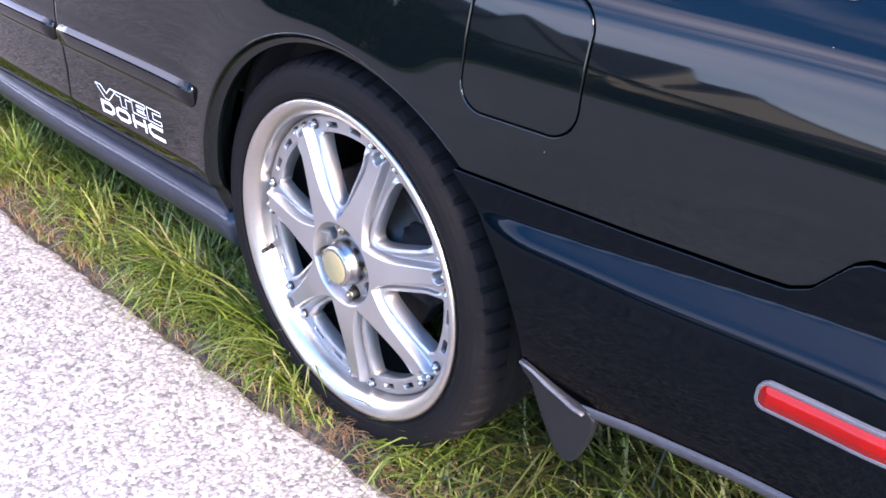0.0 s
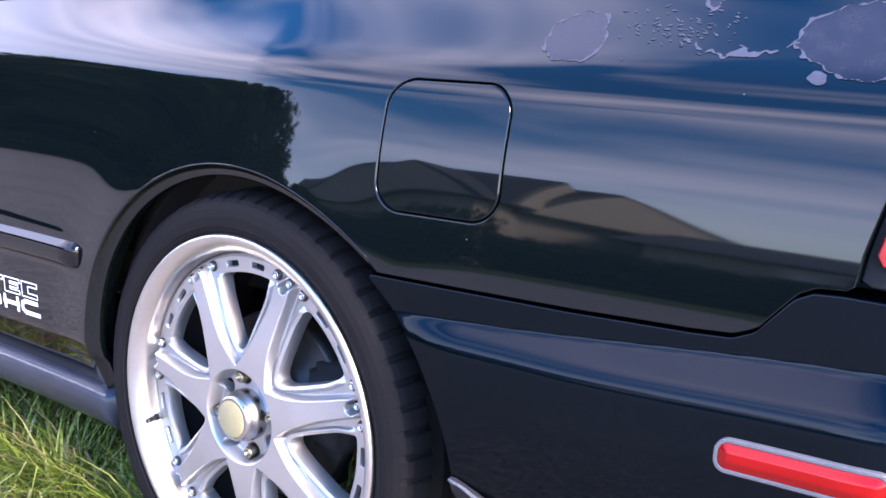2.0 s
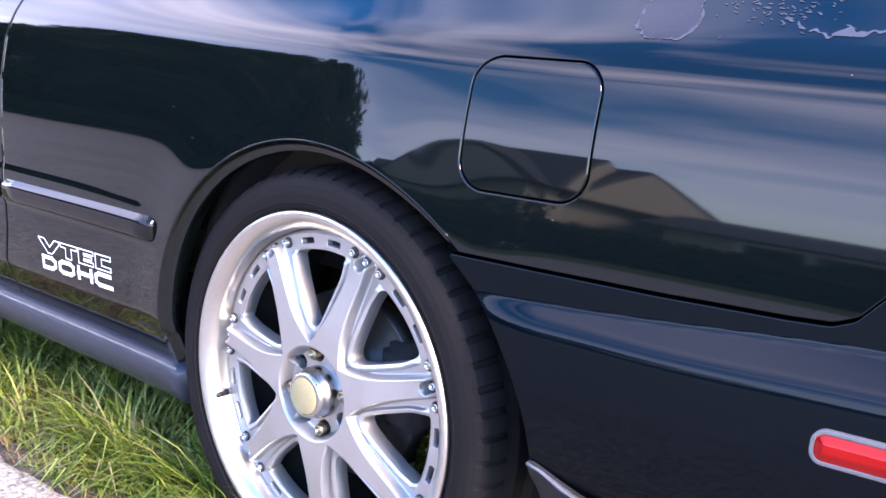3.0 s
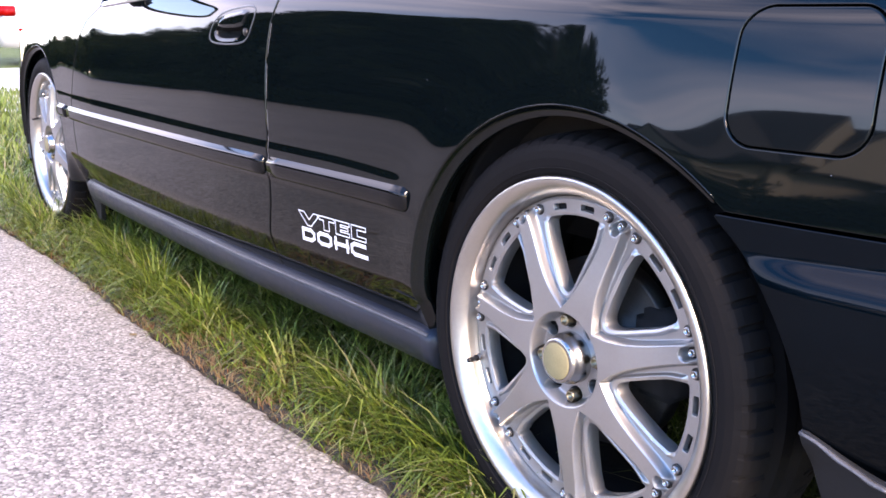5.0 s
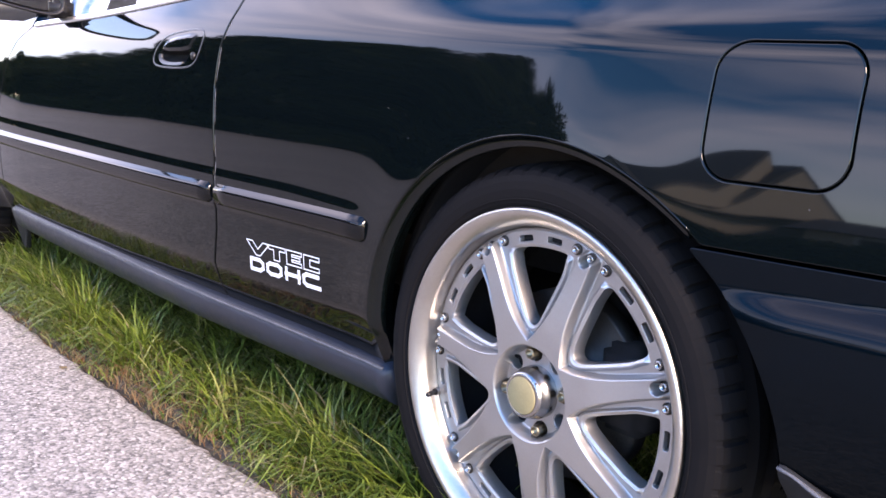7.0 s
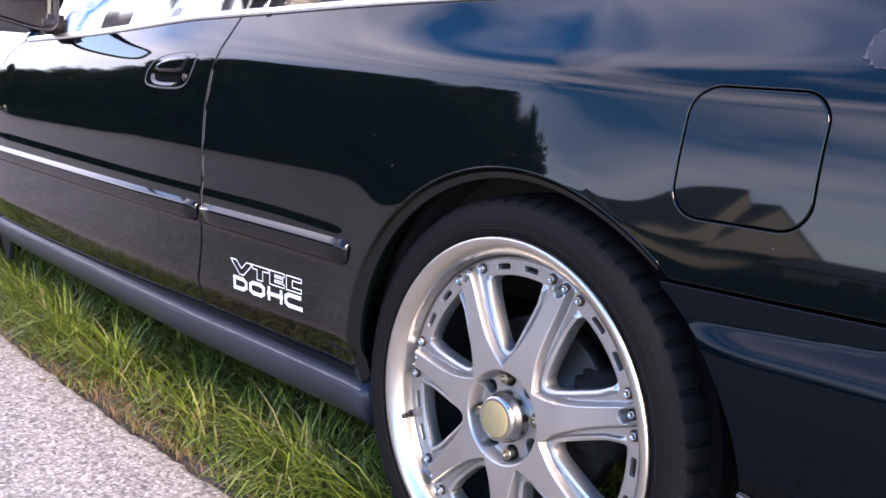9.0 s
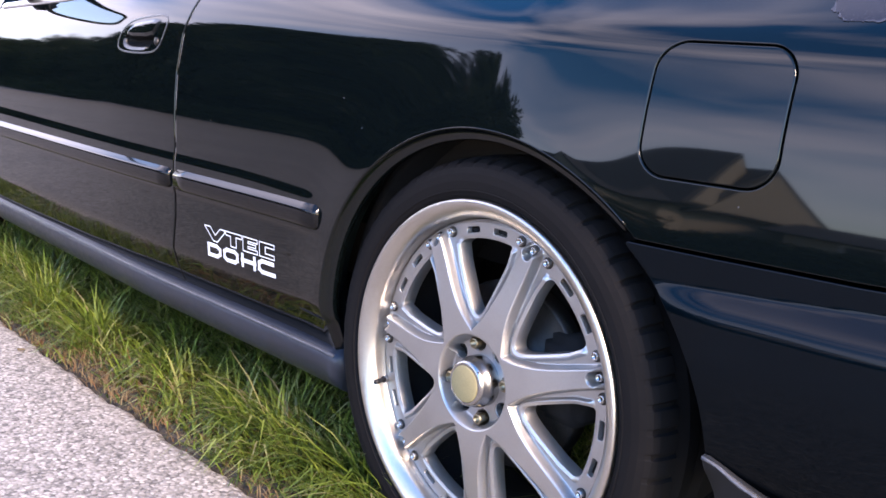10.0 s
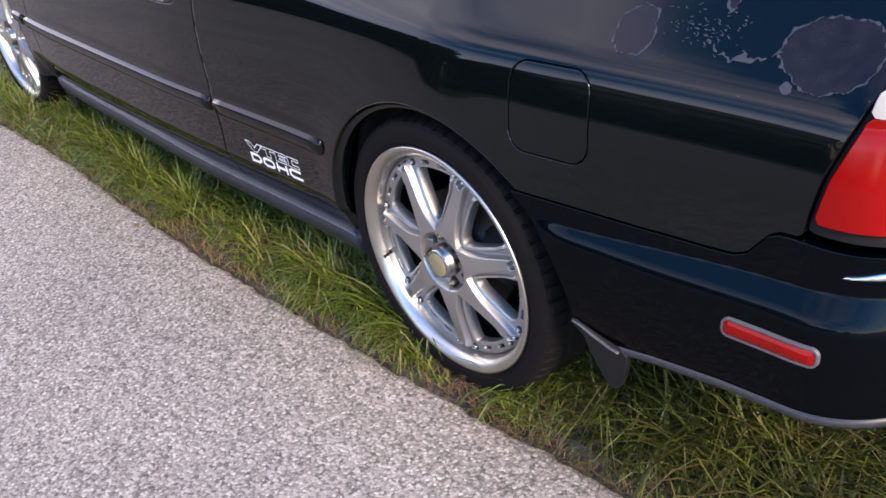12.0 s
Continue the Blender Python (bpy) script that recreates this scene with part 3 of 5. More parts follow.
def build_house(name, at, width, deep, wall_h, ridge, wing, peak, label, turn=0):
    """A bungalow: walls with openings, gabled roof with eaves, a front wing, windows and a garage door."""
    top = empty(name, label, "house", "houses across the road", at=at)
    top.rotation_euler[2] = radians(turn)
    def walls(nm, x0, x1, y0, y1, h):
        bm = bmesh.new()
        t = 0.2
        box_bm(bm, x0, x1, y1 - t, y1, 0, h)
        box_bm(bm, x0, x1, y0, y0 + t, 0, h)
        box_bm(bm, x0, x0 + t, y0 + t, y1 - t, 0, h)
        box_bm(bm, x1 - t, x1, y0 + t, y1 - t, 0, h)
        part(nm, bm, STUCCO, top, smooth=False)
    def gable(nm, x0, x1, y0, y1, h, r, along_x, over=0.45):
        x0, x1, y0, y1 = x0 - over, x1 + over, y0 - over, y1 + over
        if along_x:
            p = [(x0, y0, h), (x1, y0, h), (x1, y1, h), (x0, y1, h), (x0, (y0 + y1) / 2, h + r), (x1, (y0 + y1) / 2, h + r)]
            f = [(0, 1, 5, 4), (2, 3, 4, 5), (1, 2, 5), (3, 0, 4), (3, 2, 1, 0)]
        else:
            p = [(x0, y0, h), (x1, y0, h), (x1, y1, h), (x0, y1, h), ((x0 + x1) / 2, y0, h + r), ((x0 + x1) / 2, y1, h + r)]
            f = [(0, 4, 5, 3), (1, 2, 5, 4), (0, 1, 4), (2, 3, 5), (3, 2, 1, 0)]
        roof = data_part(nm, p, f, SHINGLE, top, smooth=False)
        md = roof.modifiers.new("thick", "SOLIDIFY")
        md.thickness, md.offset = 0.12, 1
        if along_x:
            q = [(x1 + 0.14, y0 + over, h + 0.05), (x1 + 0.14, y1 - over, h + 0.05), (x1 + 0.14, (y0 + y1) / 2, h + r - 0.2)]
            data_part("gable_wall", q + [(a - 0.2, b, c) for a, b, c in q], [(0, 1, 2), (5, 4, 3), (0, 3, 4, 1), (1, 4, 5, 2), (2, 5, 3, 0)], STUCCO, top, smooth=False)
        else:
            q = [(x0 + over, y1 + 0.14, h + 0.05), (x1 - over, y1 + 0.14, h + 0.05), ((x0 + x1) / 2, y1 + 0.14, h + r - 0.2)]
            data_part("gable_wall", q + [(a, b - 0.2, c) for a, b, c in q], [(0, 1, 2), (5, 4, 3), (0, 3, 4, 1), (1, 4, 5, 2), (2, 5, 3, 0)], STUCCO, top, smooth=False)
    walls("wall", 0, width, -deep, 0, wall_h)
    gable("roof", 0, width, -deep, 0, wall_h, ridge, True)
    w0, w1, out = wing
    walls("wall", w0, w1, 0.003, out, wall_h)
    gable("roof", w0, w1, -deep * 0.4, out, wall_h, peak, False)
    for wx, wy, ww, wh, z in ((1.2, 0, 1.6, 1.2, 1.0), (width - 3.0, 0, 1.8, 1.2, 1.0), ((w0 + w1) / 2 - 1.0, out, 2.0, 1.3, 0.9)):
        bm = bmesh.new()
        for a, b, c, d in ((wx, wx + ww, z, z + 0.09), (wx, wx + ww, z + wh - 0.09, z + wh), (wx, wx + 0.09, z + 0.09, z + wh - 0.09), (wx + ww - 0.09, wx + ww, z + 0.09, z + wh - 0.09), (wx + ww / 2 - 0.03, wx + ww / 2 + 0.03, z + 0.09, z + wh - 0.09)):
            box_bm(bm, a, b, wy + 0.004, wy + 0.06, c, d)
        fr = part("window", bm, WHITEPAINT, top, smooth=False)
        bm = bmesh.new()
        box_bm(bm, wx + 0.09, wx + ww - 0.09, wy + 0.004, wy + 0.02, z + 0.09, z + wh - 0.09)
        part("pane", bm, TRIM, fr, smooth=False)
    return top


def build_houses():
    build_house("house", (-16.6, -24.2, 0), 7.6, 6.0, 3.1, 2.9, (2.6, 7.4, 1.2), 2.6, "single-storey beige stucco house with grey shingle roof")
    build_house("house", (-13.6, -28.0, 0), 5.0, 5.2, 2.9, 2.5, (0.4, 2.2, 0.9), 0.8, "narrow beige stucco house with a gable end", 25)
    build_house("house", (-6.2, -25.5, 0), 12.0, 7.0, 2.3, 0.8, (7.6, 11.0, 1.4), 0.9, "low beige stucco house with a long grey roof")


def build_hedge():
    rng = np.random.default_rng(11)
    for x0, y0, ln, h in ((-46, -13.6, 12, 1.1), (-34.5, -13.5, 12, 1.1), (-23, -13.6, 11, 1.1), (-16.5, -20.5, 9.0, 2.3), (-7.4, -20.3, 5.0, 1.5), (-2.2, -20.5, 8.5, 1.1), (6.5, -20, 9, 1.1)):
        n = 9000
        c = np.stack([x0 + rng.uniform(0, ln, n), y0 + rng.normal(0, 0.5, n), h * rng.uniform(0, 1, n) ** 0.7 * (0.75 + 0.25 * np.sin(rng.uniform(0, 9, n)))], 1)
        u, d = rng.normal(size=(n, 3)), rng.normal(size=(n, 3))
        u /= np.linalg.norm(u, axis=1)[:, None]
        w = np.cross(u, d)
        w /= np.linalg.norm(w, axis=1)[:, None]
        s = rng.uniform(0.06, 0.16, n)[:, None]
        v = np.stack([c - u * s, c + w * s * 0.5, c + u * s, c - w * s * 0.5], 1).reshape(-1, 3)
        tagged(data_part("hedge", v.tolist(), (np.arange(n)[:, None] * 4 + np.arange(4)).tolist(), LEAF, smooth=False), "low dark clipped hedge before a house", "hedge", "hedges across the road")


build_ground()
build_road()
build_driveway()
build_trees()
build_houses()
build_hedge()


# ---- the parked car: x runs to its tail, its near flank faces -y ----
WB, WIDTH = 2.615, 1.69
HUB_Z = 0.30


def taper(x):
    """Plan shape of the flank: fullest along the door, drawn in to nose and tail."""
    t = 0.058 * sm(0.0, 0.75, x) - 0.026 * sm(0.3, 1.1, -x) * (1 - sm(1.9, 2.7, -x))
    t = t + 0.26 * (np.clip(x - 0.73, 0, 1) / 0.23) ** 3 + 0.34 * (np.clip(-x - 2.75, 0, 1) / 0.55) ** 3
    return t


def arch_r(x, z):
    return 0.325 + 0.042 * sm(0.0, 0.36, x) * sm(0.62, 0.34, z)


def rise(a, b, v):
    """Integral of the smooth step from a to b."""
    t = np.clip((v - a) / (b - a), 0, 1)
    return (b - a) * (t ** 3 - 0.5 * t ** 4) + np.maximum(v - b, 0)


def side_y(x, z):
    """Depth of the painted flank: a barrel section with a rolled shoulder and a swelling round each wheel."""
    y = 0.035 * (z - 0.53) + 0.5 * np.where(z > 0.53, 0.98, 0.42) * (z - 0.53) ** 2
    lean = 0.36 + 0.63 * sm(-0.6, 0.2, x) - 0.066 * sm(0.0, 0.3, x)
    y = y + lean * (rise(0.733, 0.80, z) - 0.55 * rise(0.80, 0.95, z)) + taper(x)
    for wx in (0.0, -WB):
        d = np.hypot(x - wx, z - HUB_Z) - 0.325
        turn = np.degrees(np.arctan2(z - HUB_Z, x - wx))
        y = y - 0.0058 * np.exp(-(np.clip(d, 0, 1) / 0.065) ** 2) * (0.25 + 0.75 * sm(44, 72, turn))
    # crease above the side moulding, and the sill turned under
    drop = 0.006 * sm(-0.60, -0.32, x)
    y = y - 0.0028 * sm(0.432, 0.442, z) * (1 - sm(0.490, 0.514, z + drop)) * sm(-0.315, -0.40, x) * sm(-2.4, -2.3, x)
    y = y + 0.36 * rise(-0.338, -0.312, -z) * sm(-0.25, -0.36, x) * sm(-2.28, -2.2, x)
    # the door leans back ahead of its handle and stands up straighter behind it
    y = y + (0.018 * sm(-1.1, -1.9, x) - 0.021 * sm(-1.35, -0.85, x) * sm(-0.05, -0.5, x)) * (z - 0.6)
    # the rear quarter leans back a little more above the bumper
    y = y + 0.045 * (rise(0.50, 0.54, z) - rise(0.56, 0.66, z)) * sm(0.0, 0.25, x)
    y = y + 0.066 * rise(0.652, 0.712, z) * sm(0.0, 0.3, x)
    return y


def gap_rear(z):
    """Rear shut line of the door."""
    return np.interp(z, [0.2, 0.236, 0.285, 0.34, 0.39, 0.46, 0.54, 0.66, 0.73, 0.76, 0.80, 0.829, 0.9], [-0.831, -0.834, -0.834, -0.818, -0.806, -0.803, -0.805, -0.816, -0.815, -0.807, -0.800, -0.799, -0.795])


def gap_front(z):
    """Front shut line of the door."""
    return np.interp(z, [0.2, 0.277, 0.412, 0.516, 0.606, 0.671, 0.728, 0.759, 0.783, 0.9], [-2.08, -2.11, -2.13, -2.125, -2.095, -2.067, -1.997, -1.906, -1.859, -1.75])


def seam_z(x):
    """Seam between quarter panel and rear bumper."""
    return np.interp(x, [0.1, 0.2, 0.34, 0.48, 0.6, 0.64, 0.66, 0.69, 0.705, 0.73, 1.2], [0.545, 0.541, 0.541, 0.542, 0.546, 0.549, 0.558, 0.594, 0.602, 0.604, 0.606])


def belt_z(x):
    return np.interp(x, [-2.2, -1.82, -1.45, -1.21, -0.98, -0.69, -0.42, -0.2, 0.2], [0.748, 0.768, 0.788, 0.807, 0.827, 0.841, 0.856, 0.866, 0.88])


GAP = 0.0042
FUEL = (0.304, 0.686, 0.0785, 0.0725, 0.034)           # middle x, z, half sizes, corner radius


def fuel_sdf(x, z):
    cx, cz, hx, hz, r = FUEL
    u = x - cx + 0.04 * (z - cz)
    qx, qz = np.abs(u) - (hx - r), np.abs(z - cz) - (hz - r)
    return np.hypot(np.maximum(qx, 0), np.maximum(qz, 0)) + np.minimum(np.maximum(qx, qz), 0) - r


def tail_edge(z):
    """Front edge of the tail lamp's opening."""
    return np.interp(z, [0.55, 0.606, 0.64, 0.69, 0.755, 0.80, 0.85, 1.0], [0.738, 0.738, 0.742, 0.752, 0.775, 0.787, 0.805, 0.87])


def in_quarter(x, z):
    a = x - gap_rear(z) - GAP
    b = np.hypot(x, z - HUB_Z) - arch_r(x, z) - 0.0142
    c = np.where(x > 0, z - seam_z(x) - GAP * 0.8, z - 0.243)
    top = np.where(x < -0.15, belt_z(x) - z, np.interp(x, [-0.15, 0.0, 0.55, 0.9], [1.17, 1.15, 0.95, 0.93]) - z)
    return np.minimum.reduce([a, b, c, top, fuel_sdf(x, z) - 0.0022, tail_edge(z) - GAP - x])


def in_door(x, z):
    return np.minimum.reduce([gap_rear(z) - GAP - x, x - gap_front(z) - GAP, z - 0.243, belt_z(x) - z, handle_sdf(x, z) - 0.001])


def outline(points, rounds=2):
    """Signed distance to a closed outline with its corners cut round (below 0 inside)."""
    p = [Vector(q) for q in points]
    for _ in range(rounds):
        p = [q for a, b in zip(p, p[1:] + p[:1]) for q in (a.lerp(b, 0.25), a.lerp(b, 0.75))]

    def sdf(x, z):
        best, odd = np.full(np.shape(x), 9.0), np.zeros(np.shape(x), bool)
        for a, b in zip(p, p[1:] + p[:1]):
            ex, ez = b.x - a.x, b.y - a.y
            t = np.clip(((x - a.x) * ex + (z - a.y) * ez) / (ex * ex + ez * ez), 0, 1)
            best = np.minimum(best, np.hypot(x - a.x - t * ex, z - a.y - t * ez))
            if ez:
                odd ^= ((a.y > z) != (b.y > z)) & (x < a.x + (z - a.y) * ex / ez)
        return np.where(odd, -best, best)
    return sdf


# outer ring, finger pull and dark cup of the door handle, as (x, z)
handle_sdf = outline([(-1.085, 0.692), (-1.080, 0.722), (-1.045, 0.747), (-0.985, 0.758), (-0.880, 0.766), (-0.884, 0.735), (-0.900, 0.698), (-0.935, 0.687), (-1.04, 0.685)])
pull_sdf = outline([(-1.048, 0.719), (-1.038, 0.734), (-1.010, 0.746), (-0.908, 0.757), (-0.918, 0.738), (-0.930, 0.722)], 1)
cup_sdf = outline([(-1.060, 0.718), (-1.030, 0.7225), (-0.924, 0.727), (-0.930, 0.706), (-0.950, 0.693), (-1.050, 0.692)], 2)


def in_fender(x, z):
    b = np.hypot(x + WB, z - HUB_Z) - 0.3392
    hood = np.interp(x, [-3.35, -3.1, -2.6, -2.1, -1.8], [0.60, 0.66, 0.715, 0.765, 0.80]) - z
    low = np.where(x > -WB, z - 0.225, z - 0.2)
    return np.minimum.reduce([gap_front(z) - GAP - x, b, hood, low, x + 3.42])


def bumper_y(x, z):
    """Rear bumper: upper strip flush with the flank, a ledge that widens to the tail, and a fuller lower face."""
    flush = side_y(x, np.full_like(z, 0.545)) + 0.06 * (z - 0.545)
    top = 0.505 + 0.041 * sm(0.27, 0.9, x)
    low = 0.492 + 0.018 * sm(0.46, 0.86, x)
    step = lambda v: rise(low - 0.024, low + 0.006, v) - rise(top - 0.004, top + 0.003, v)  # noqa: E731
    y = flush + 0.58 * sm(0.225, 0.36, x) * (step(z) - step(0.7)) - 0.07 * rise(-low, -low + 0.05, -z) + 0.9 * np.clip(low - 0.03 - z, 0, 1) ** 2
    y = y + 2.2 * np.clip(0.36 - z, 0, 1) ** 2
    return y


def bumper_low(x):
    return np.interp(x, [0.3, 0.36, 0.40, 0.44, 0.52, 0.64, 0.734, 0.82, 1.0], [0.362, 0.326, 0.308, 0.304, 0.322, 0.338, 0.346, 0.355, 0.364])


def in_bumper(x, z):
    b = np.hypot(x, z - HUB_Z) - arch_r(x, z)
    return np.minimum.reduce([b, seam_z(x) - GAP * 0.8 - z, z - bumper_low(x), x - 0.1, 0.955 - x])


def follow(depth, x, z, off):
    """A point off metres in front of a skin."""
    return (x, float(depth(np.array([x]), np.array([z]))[0]) - off, z)


def build_wheel(parent):
    """A silver seven-spoke split-rim wheel in a low tyre; it turns round the y axis, its face to -y."""
    spokes = [18.0 + k * 360 / 7 for k in range(7)]
    ring_in, ring_out = 0.193, 0.2165

    def half(r):
        return 0.0300 + 0.0035 * np.exp(-(np.maximum(r, 0.05) - 0.088) / 0.02) + 0.0040 * sm(0.160, 0.192, r)

    def face_half(r):
        return 0.0128 + 0.0115 * np.exp(-(np.maximum(r, 0.05) - 0.09) / 0.033)

    def off_axis(x, z):
        """Distance from the middle line of the nearest spoke."""
        r, a = np.hypot(x, z), np.degrees(np.arctan2(z, x))
        return np.minimum.reduce([np.where(np.abs((a - s + 180) % 360 - 180) < 60, np.abs(r * np.sin(np.radians(a - s))), 1.0) for s in spokes])

    def solid(x, z):
        r = np.hypot(x, z)
        a = np.degrees(np.arctan2(z, x))
        best, second = np.full_like(r, -1.0), np.full_like(r, -1.0)
        w = half(r)
        for s in spokes:
            da = np.radians((a - s + 180) % 360 - 180)
            perp = np.abs(r * np.sin(da))
            d = np.where(np.cos(da) > 0, w - perp, -1)
            best, second = np.maximum(best, d), np.maximum(np.minimum(best, d), second)
        best = best + 0.023 / 4 * np.maximum(0, 1 - (best - second) / 0.023) ** 2
        ring = r - ring_in
        k = 0.010
        h = np.clip(0.5 + 0.5 * (ring - best) / k, 0, 1)
        m = best * (1 - h) + ring * h + k * h * (1 - h)
        return np.minimum(np.maximum(m, 0.06 - r), ring_out - r)

    def slots(x, z):
        r = np.hypot(x, z)
        a = np.degrees(np.arctan2(z, x))
        d = np.full_like(r, 1.0)
        for s in spokes:
            for o in (25.7 - 7.2, 25.7 + 7.2):
                da = np.radians((a - s - o + 180) % 360 - 180)
                u, v = np.abs(r * np.sin(da)) - 0.0100, np.abs(r - 0.2040) - 0.0018
                d = np.minimum(d, np.where(np.cos(da) > 0.5, np.hypot(np.maximum(u, 0), np.maximum(v, 0)) - 0.0032, 1))
        return d

    def lugs(x, z):
        d = np.full_like(x, 1.0)
        for k in range(8):
            a = radians(100 + 45 * k)
            d = np.minimum(d, np.hypot(x - 0.052 * math.cos(a), z - 0.052 * math.sin(a)) - (0.0125 if k % 2 == 0 else 0.0115))
        return d

    def depth(x, z):
        r = np.hypot(x, z)
        m = np.minimum(solid(x, z), 1)
        y = 0.015 + 0.010 * sm(0.09, 0.2, r)
        # raised face, a groove beside it, a thin ridge along each opening; feet and ring lie lower
        perp = off_axis(x, z)
        face = np.maximum(sm(0.0090, 0.0130, m) * (1 - sm(0.098, 0.120, r)), sm(-0.0020, 0.0020, face_half(r) - perp))
        face = face * sm(0.2140, 0.2020, r)
        y = y + 0.0150 * (1 - face) - 0.0050 * sm(0.0072, 0.0048, m) * sm(0.194, 0.186, r) * (1 - face) + 0.0020 * sm(0.0022, 0.0004, m)
        y = y + 0.020 * (1 - sm(0.056, 0.066, r))
        # pocket for the middle bolt in each spoke's tip
        y = y + 0.0140 * face * sm(1.0, 0.75, np.hypot(perp / 0.0088, (r - 0.2050) / 0.0110)) * (r > 0.15)
        return y

    inside = lambda x, z: np.minimum(np.minimum(solid(x, z), slots(x, z)), lugs(x, z) + 0.0)  # noqa: E731
    wheel = skin("wheel", inside, (-0.22, 0.22, -0.22, 0.22), 0.0013, depth, SILVER, parent, "silver seven-spoke split-rim alloy wheel", edge=0.0009, back=0.022)
    lathe("rim_lip", [(0.212, 0.052), (0.2165, 0.0485), (0.2190, 0.0450), (0.2215, 0.0300), (0.2222, 0.0265), (0.2232, 0.0240), (0.2255, 0.0205), (0.2290, 0.0165), (0.2330, 0.0130), (0.2375, 0.0098), (0.2415, 0.0083), (0.2445, 0.0087), (0.2463, 0.0112), (0.2468, 0.016), (0.2455, 0.021), (0.240, 0.024)], POLISHED, wheel, 180, "polished aluminium rim lip")
    # barrel coloured near-black for the shade behind the spokes
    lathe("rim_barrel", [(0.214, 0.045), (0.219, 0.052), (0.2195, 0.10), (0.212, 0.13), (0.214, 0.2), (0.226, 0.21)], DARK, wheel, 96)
    # tyre: squared shoulder with cross grooves
    prof = [(0.240, 0.020), (0.2470, 0.0165), (0.2520, 0.0120), (0.2600, 0.0095), (0.2700, 0.0090), (0.2800, 0.0105), (0.2880, 0.0140), (0.2935, 0.0190), (0.2975, 0.0270), (0.3005, 0.0400), (0.3020, 0.0550), (0.3025, 0.0600), (0.3025, 0.0605), (0.3030, 0.075), (0.3030, 0.095), (0.3032, 0.108), (0.3030, 0.120), (0.3030, 0.140), (0.3025, 0.150), (0.2990, 0.178), (0.2900, 0.196), (0.2750, 0.206), (0.2500, 0.206), (0.2380, 0.196)]
    blocks, per = 64, 12
    verts, faces, n = [], [], len(prof)
    for k in range(blocks * per):
        ph = (k % per) / per
        for i, (r, y) in enumerate(prof):
            skew = (k / per + (0.5 * (y - 0.06) * 18 if y > 0.06 else 0)) % 1
            cutg = 0.0
            if r > 0.2870 and 0.013 < y < 0.06 or 0.14 < y < 0.185 and r > 0.29:
                cutg = (0.0007 if y < 0.016 else 0.0016 if y < 0.022 else 0.0045) if skew < 0.18 else 0.0
            if 11 <= i <= 12 or 0.1075 < y < 0.1085:
                cutg = 0.007
            a = 2 * math.pi * k / (blocks * per)
            rr = r - cutg
            verts.append((rr * math.cos(a), y, rr * math.sin(a)))
    tot = blocks * per
    for k in range(tot):
        a, b = k * n, (k + 1) % tot * n
        faces += [(a + i, a + i + 1, b + i + 1, b + i) for i in range(n - 1)]
    data_part("tyre", verts, faces, RUBBER, wheel, "black low-profile tyre with dusty sidewall", smooth=False)
    lathe("sidewall_rib", [(0.2555, 0.0112), (0.2562, 0.0096), (0.2578, 0.0090), (0.2585, 0.0098)], RUBBER, wheel, 120)
    # hub: domed cap with a cream disc, lug nuts in deep sockets
    cap = lathe("hub_cap", [(0.0355, 0.040), (0.0355, 0.026), (0.0345, 0.019), (0.0325, 0.0165), (0.0318, 0.010), (0.0300, 0.0055), (0.0262, 0.0035), (0.0255, 0.0045), (0.0, 0.0045)], BOLT, wheel, 56, "bright metal centre cap")
    lathe("cap_disc", [(0.0252, 0.0055), (0.0250, 0.0033), (0.0235, 0.0027), (0.0, 0.0027)], CREAM, cap, 48, "faded cream centre disc")
    for k in range(4):
        a = radians(45 + 90 * k)
        sc = lathe("cap_screw", [(0.0024, 0.012), (0.0024, 0.0062), (0.0016, 0.0056), (0.0, 0.0056)], STEEL, cap, 12)
        sc.location = (0.0287 * math.cos(a), 0, 0.0287 * math.sin(a))
    first = None
    for k in range(4):
        a = radians(100 + 90 * k)
        at = (0.052 * math.cos(a), 0, 0.052 * math.sin(a))
        if first is None:
            first = lathe("lug_nut", [(0.0085, 0.055), (0.0085, 0.026), (0.0080, 0.0235), (0.0062, 0.0225), (0.0055, 0.0235), (0.0050, 0.030), (0.0, 0.030)], BRASS, wheel, 6, "brass-coloured lug nut")
            nut = first
        else:
            nut = first.copy()
            scene.collection.objects.link(nut)
        nut.location = at
        # near-black linings put shade into the lug and spare holes
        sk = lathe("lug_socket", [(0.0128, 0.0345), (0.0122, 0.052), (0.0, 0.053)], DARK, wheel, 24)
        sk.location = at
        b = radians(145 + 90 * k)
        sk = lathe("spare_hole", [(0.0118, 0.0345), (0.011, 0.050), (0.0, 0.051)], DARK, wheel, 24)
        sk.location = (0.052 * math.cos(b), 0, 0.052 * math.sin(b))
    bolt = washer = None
    # dark ring behind the slots, so that they look shaded
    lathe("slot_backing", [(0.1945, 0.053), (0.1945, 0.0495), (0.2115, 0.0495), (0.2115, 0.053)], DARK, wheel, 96)
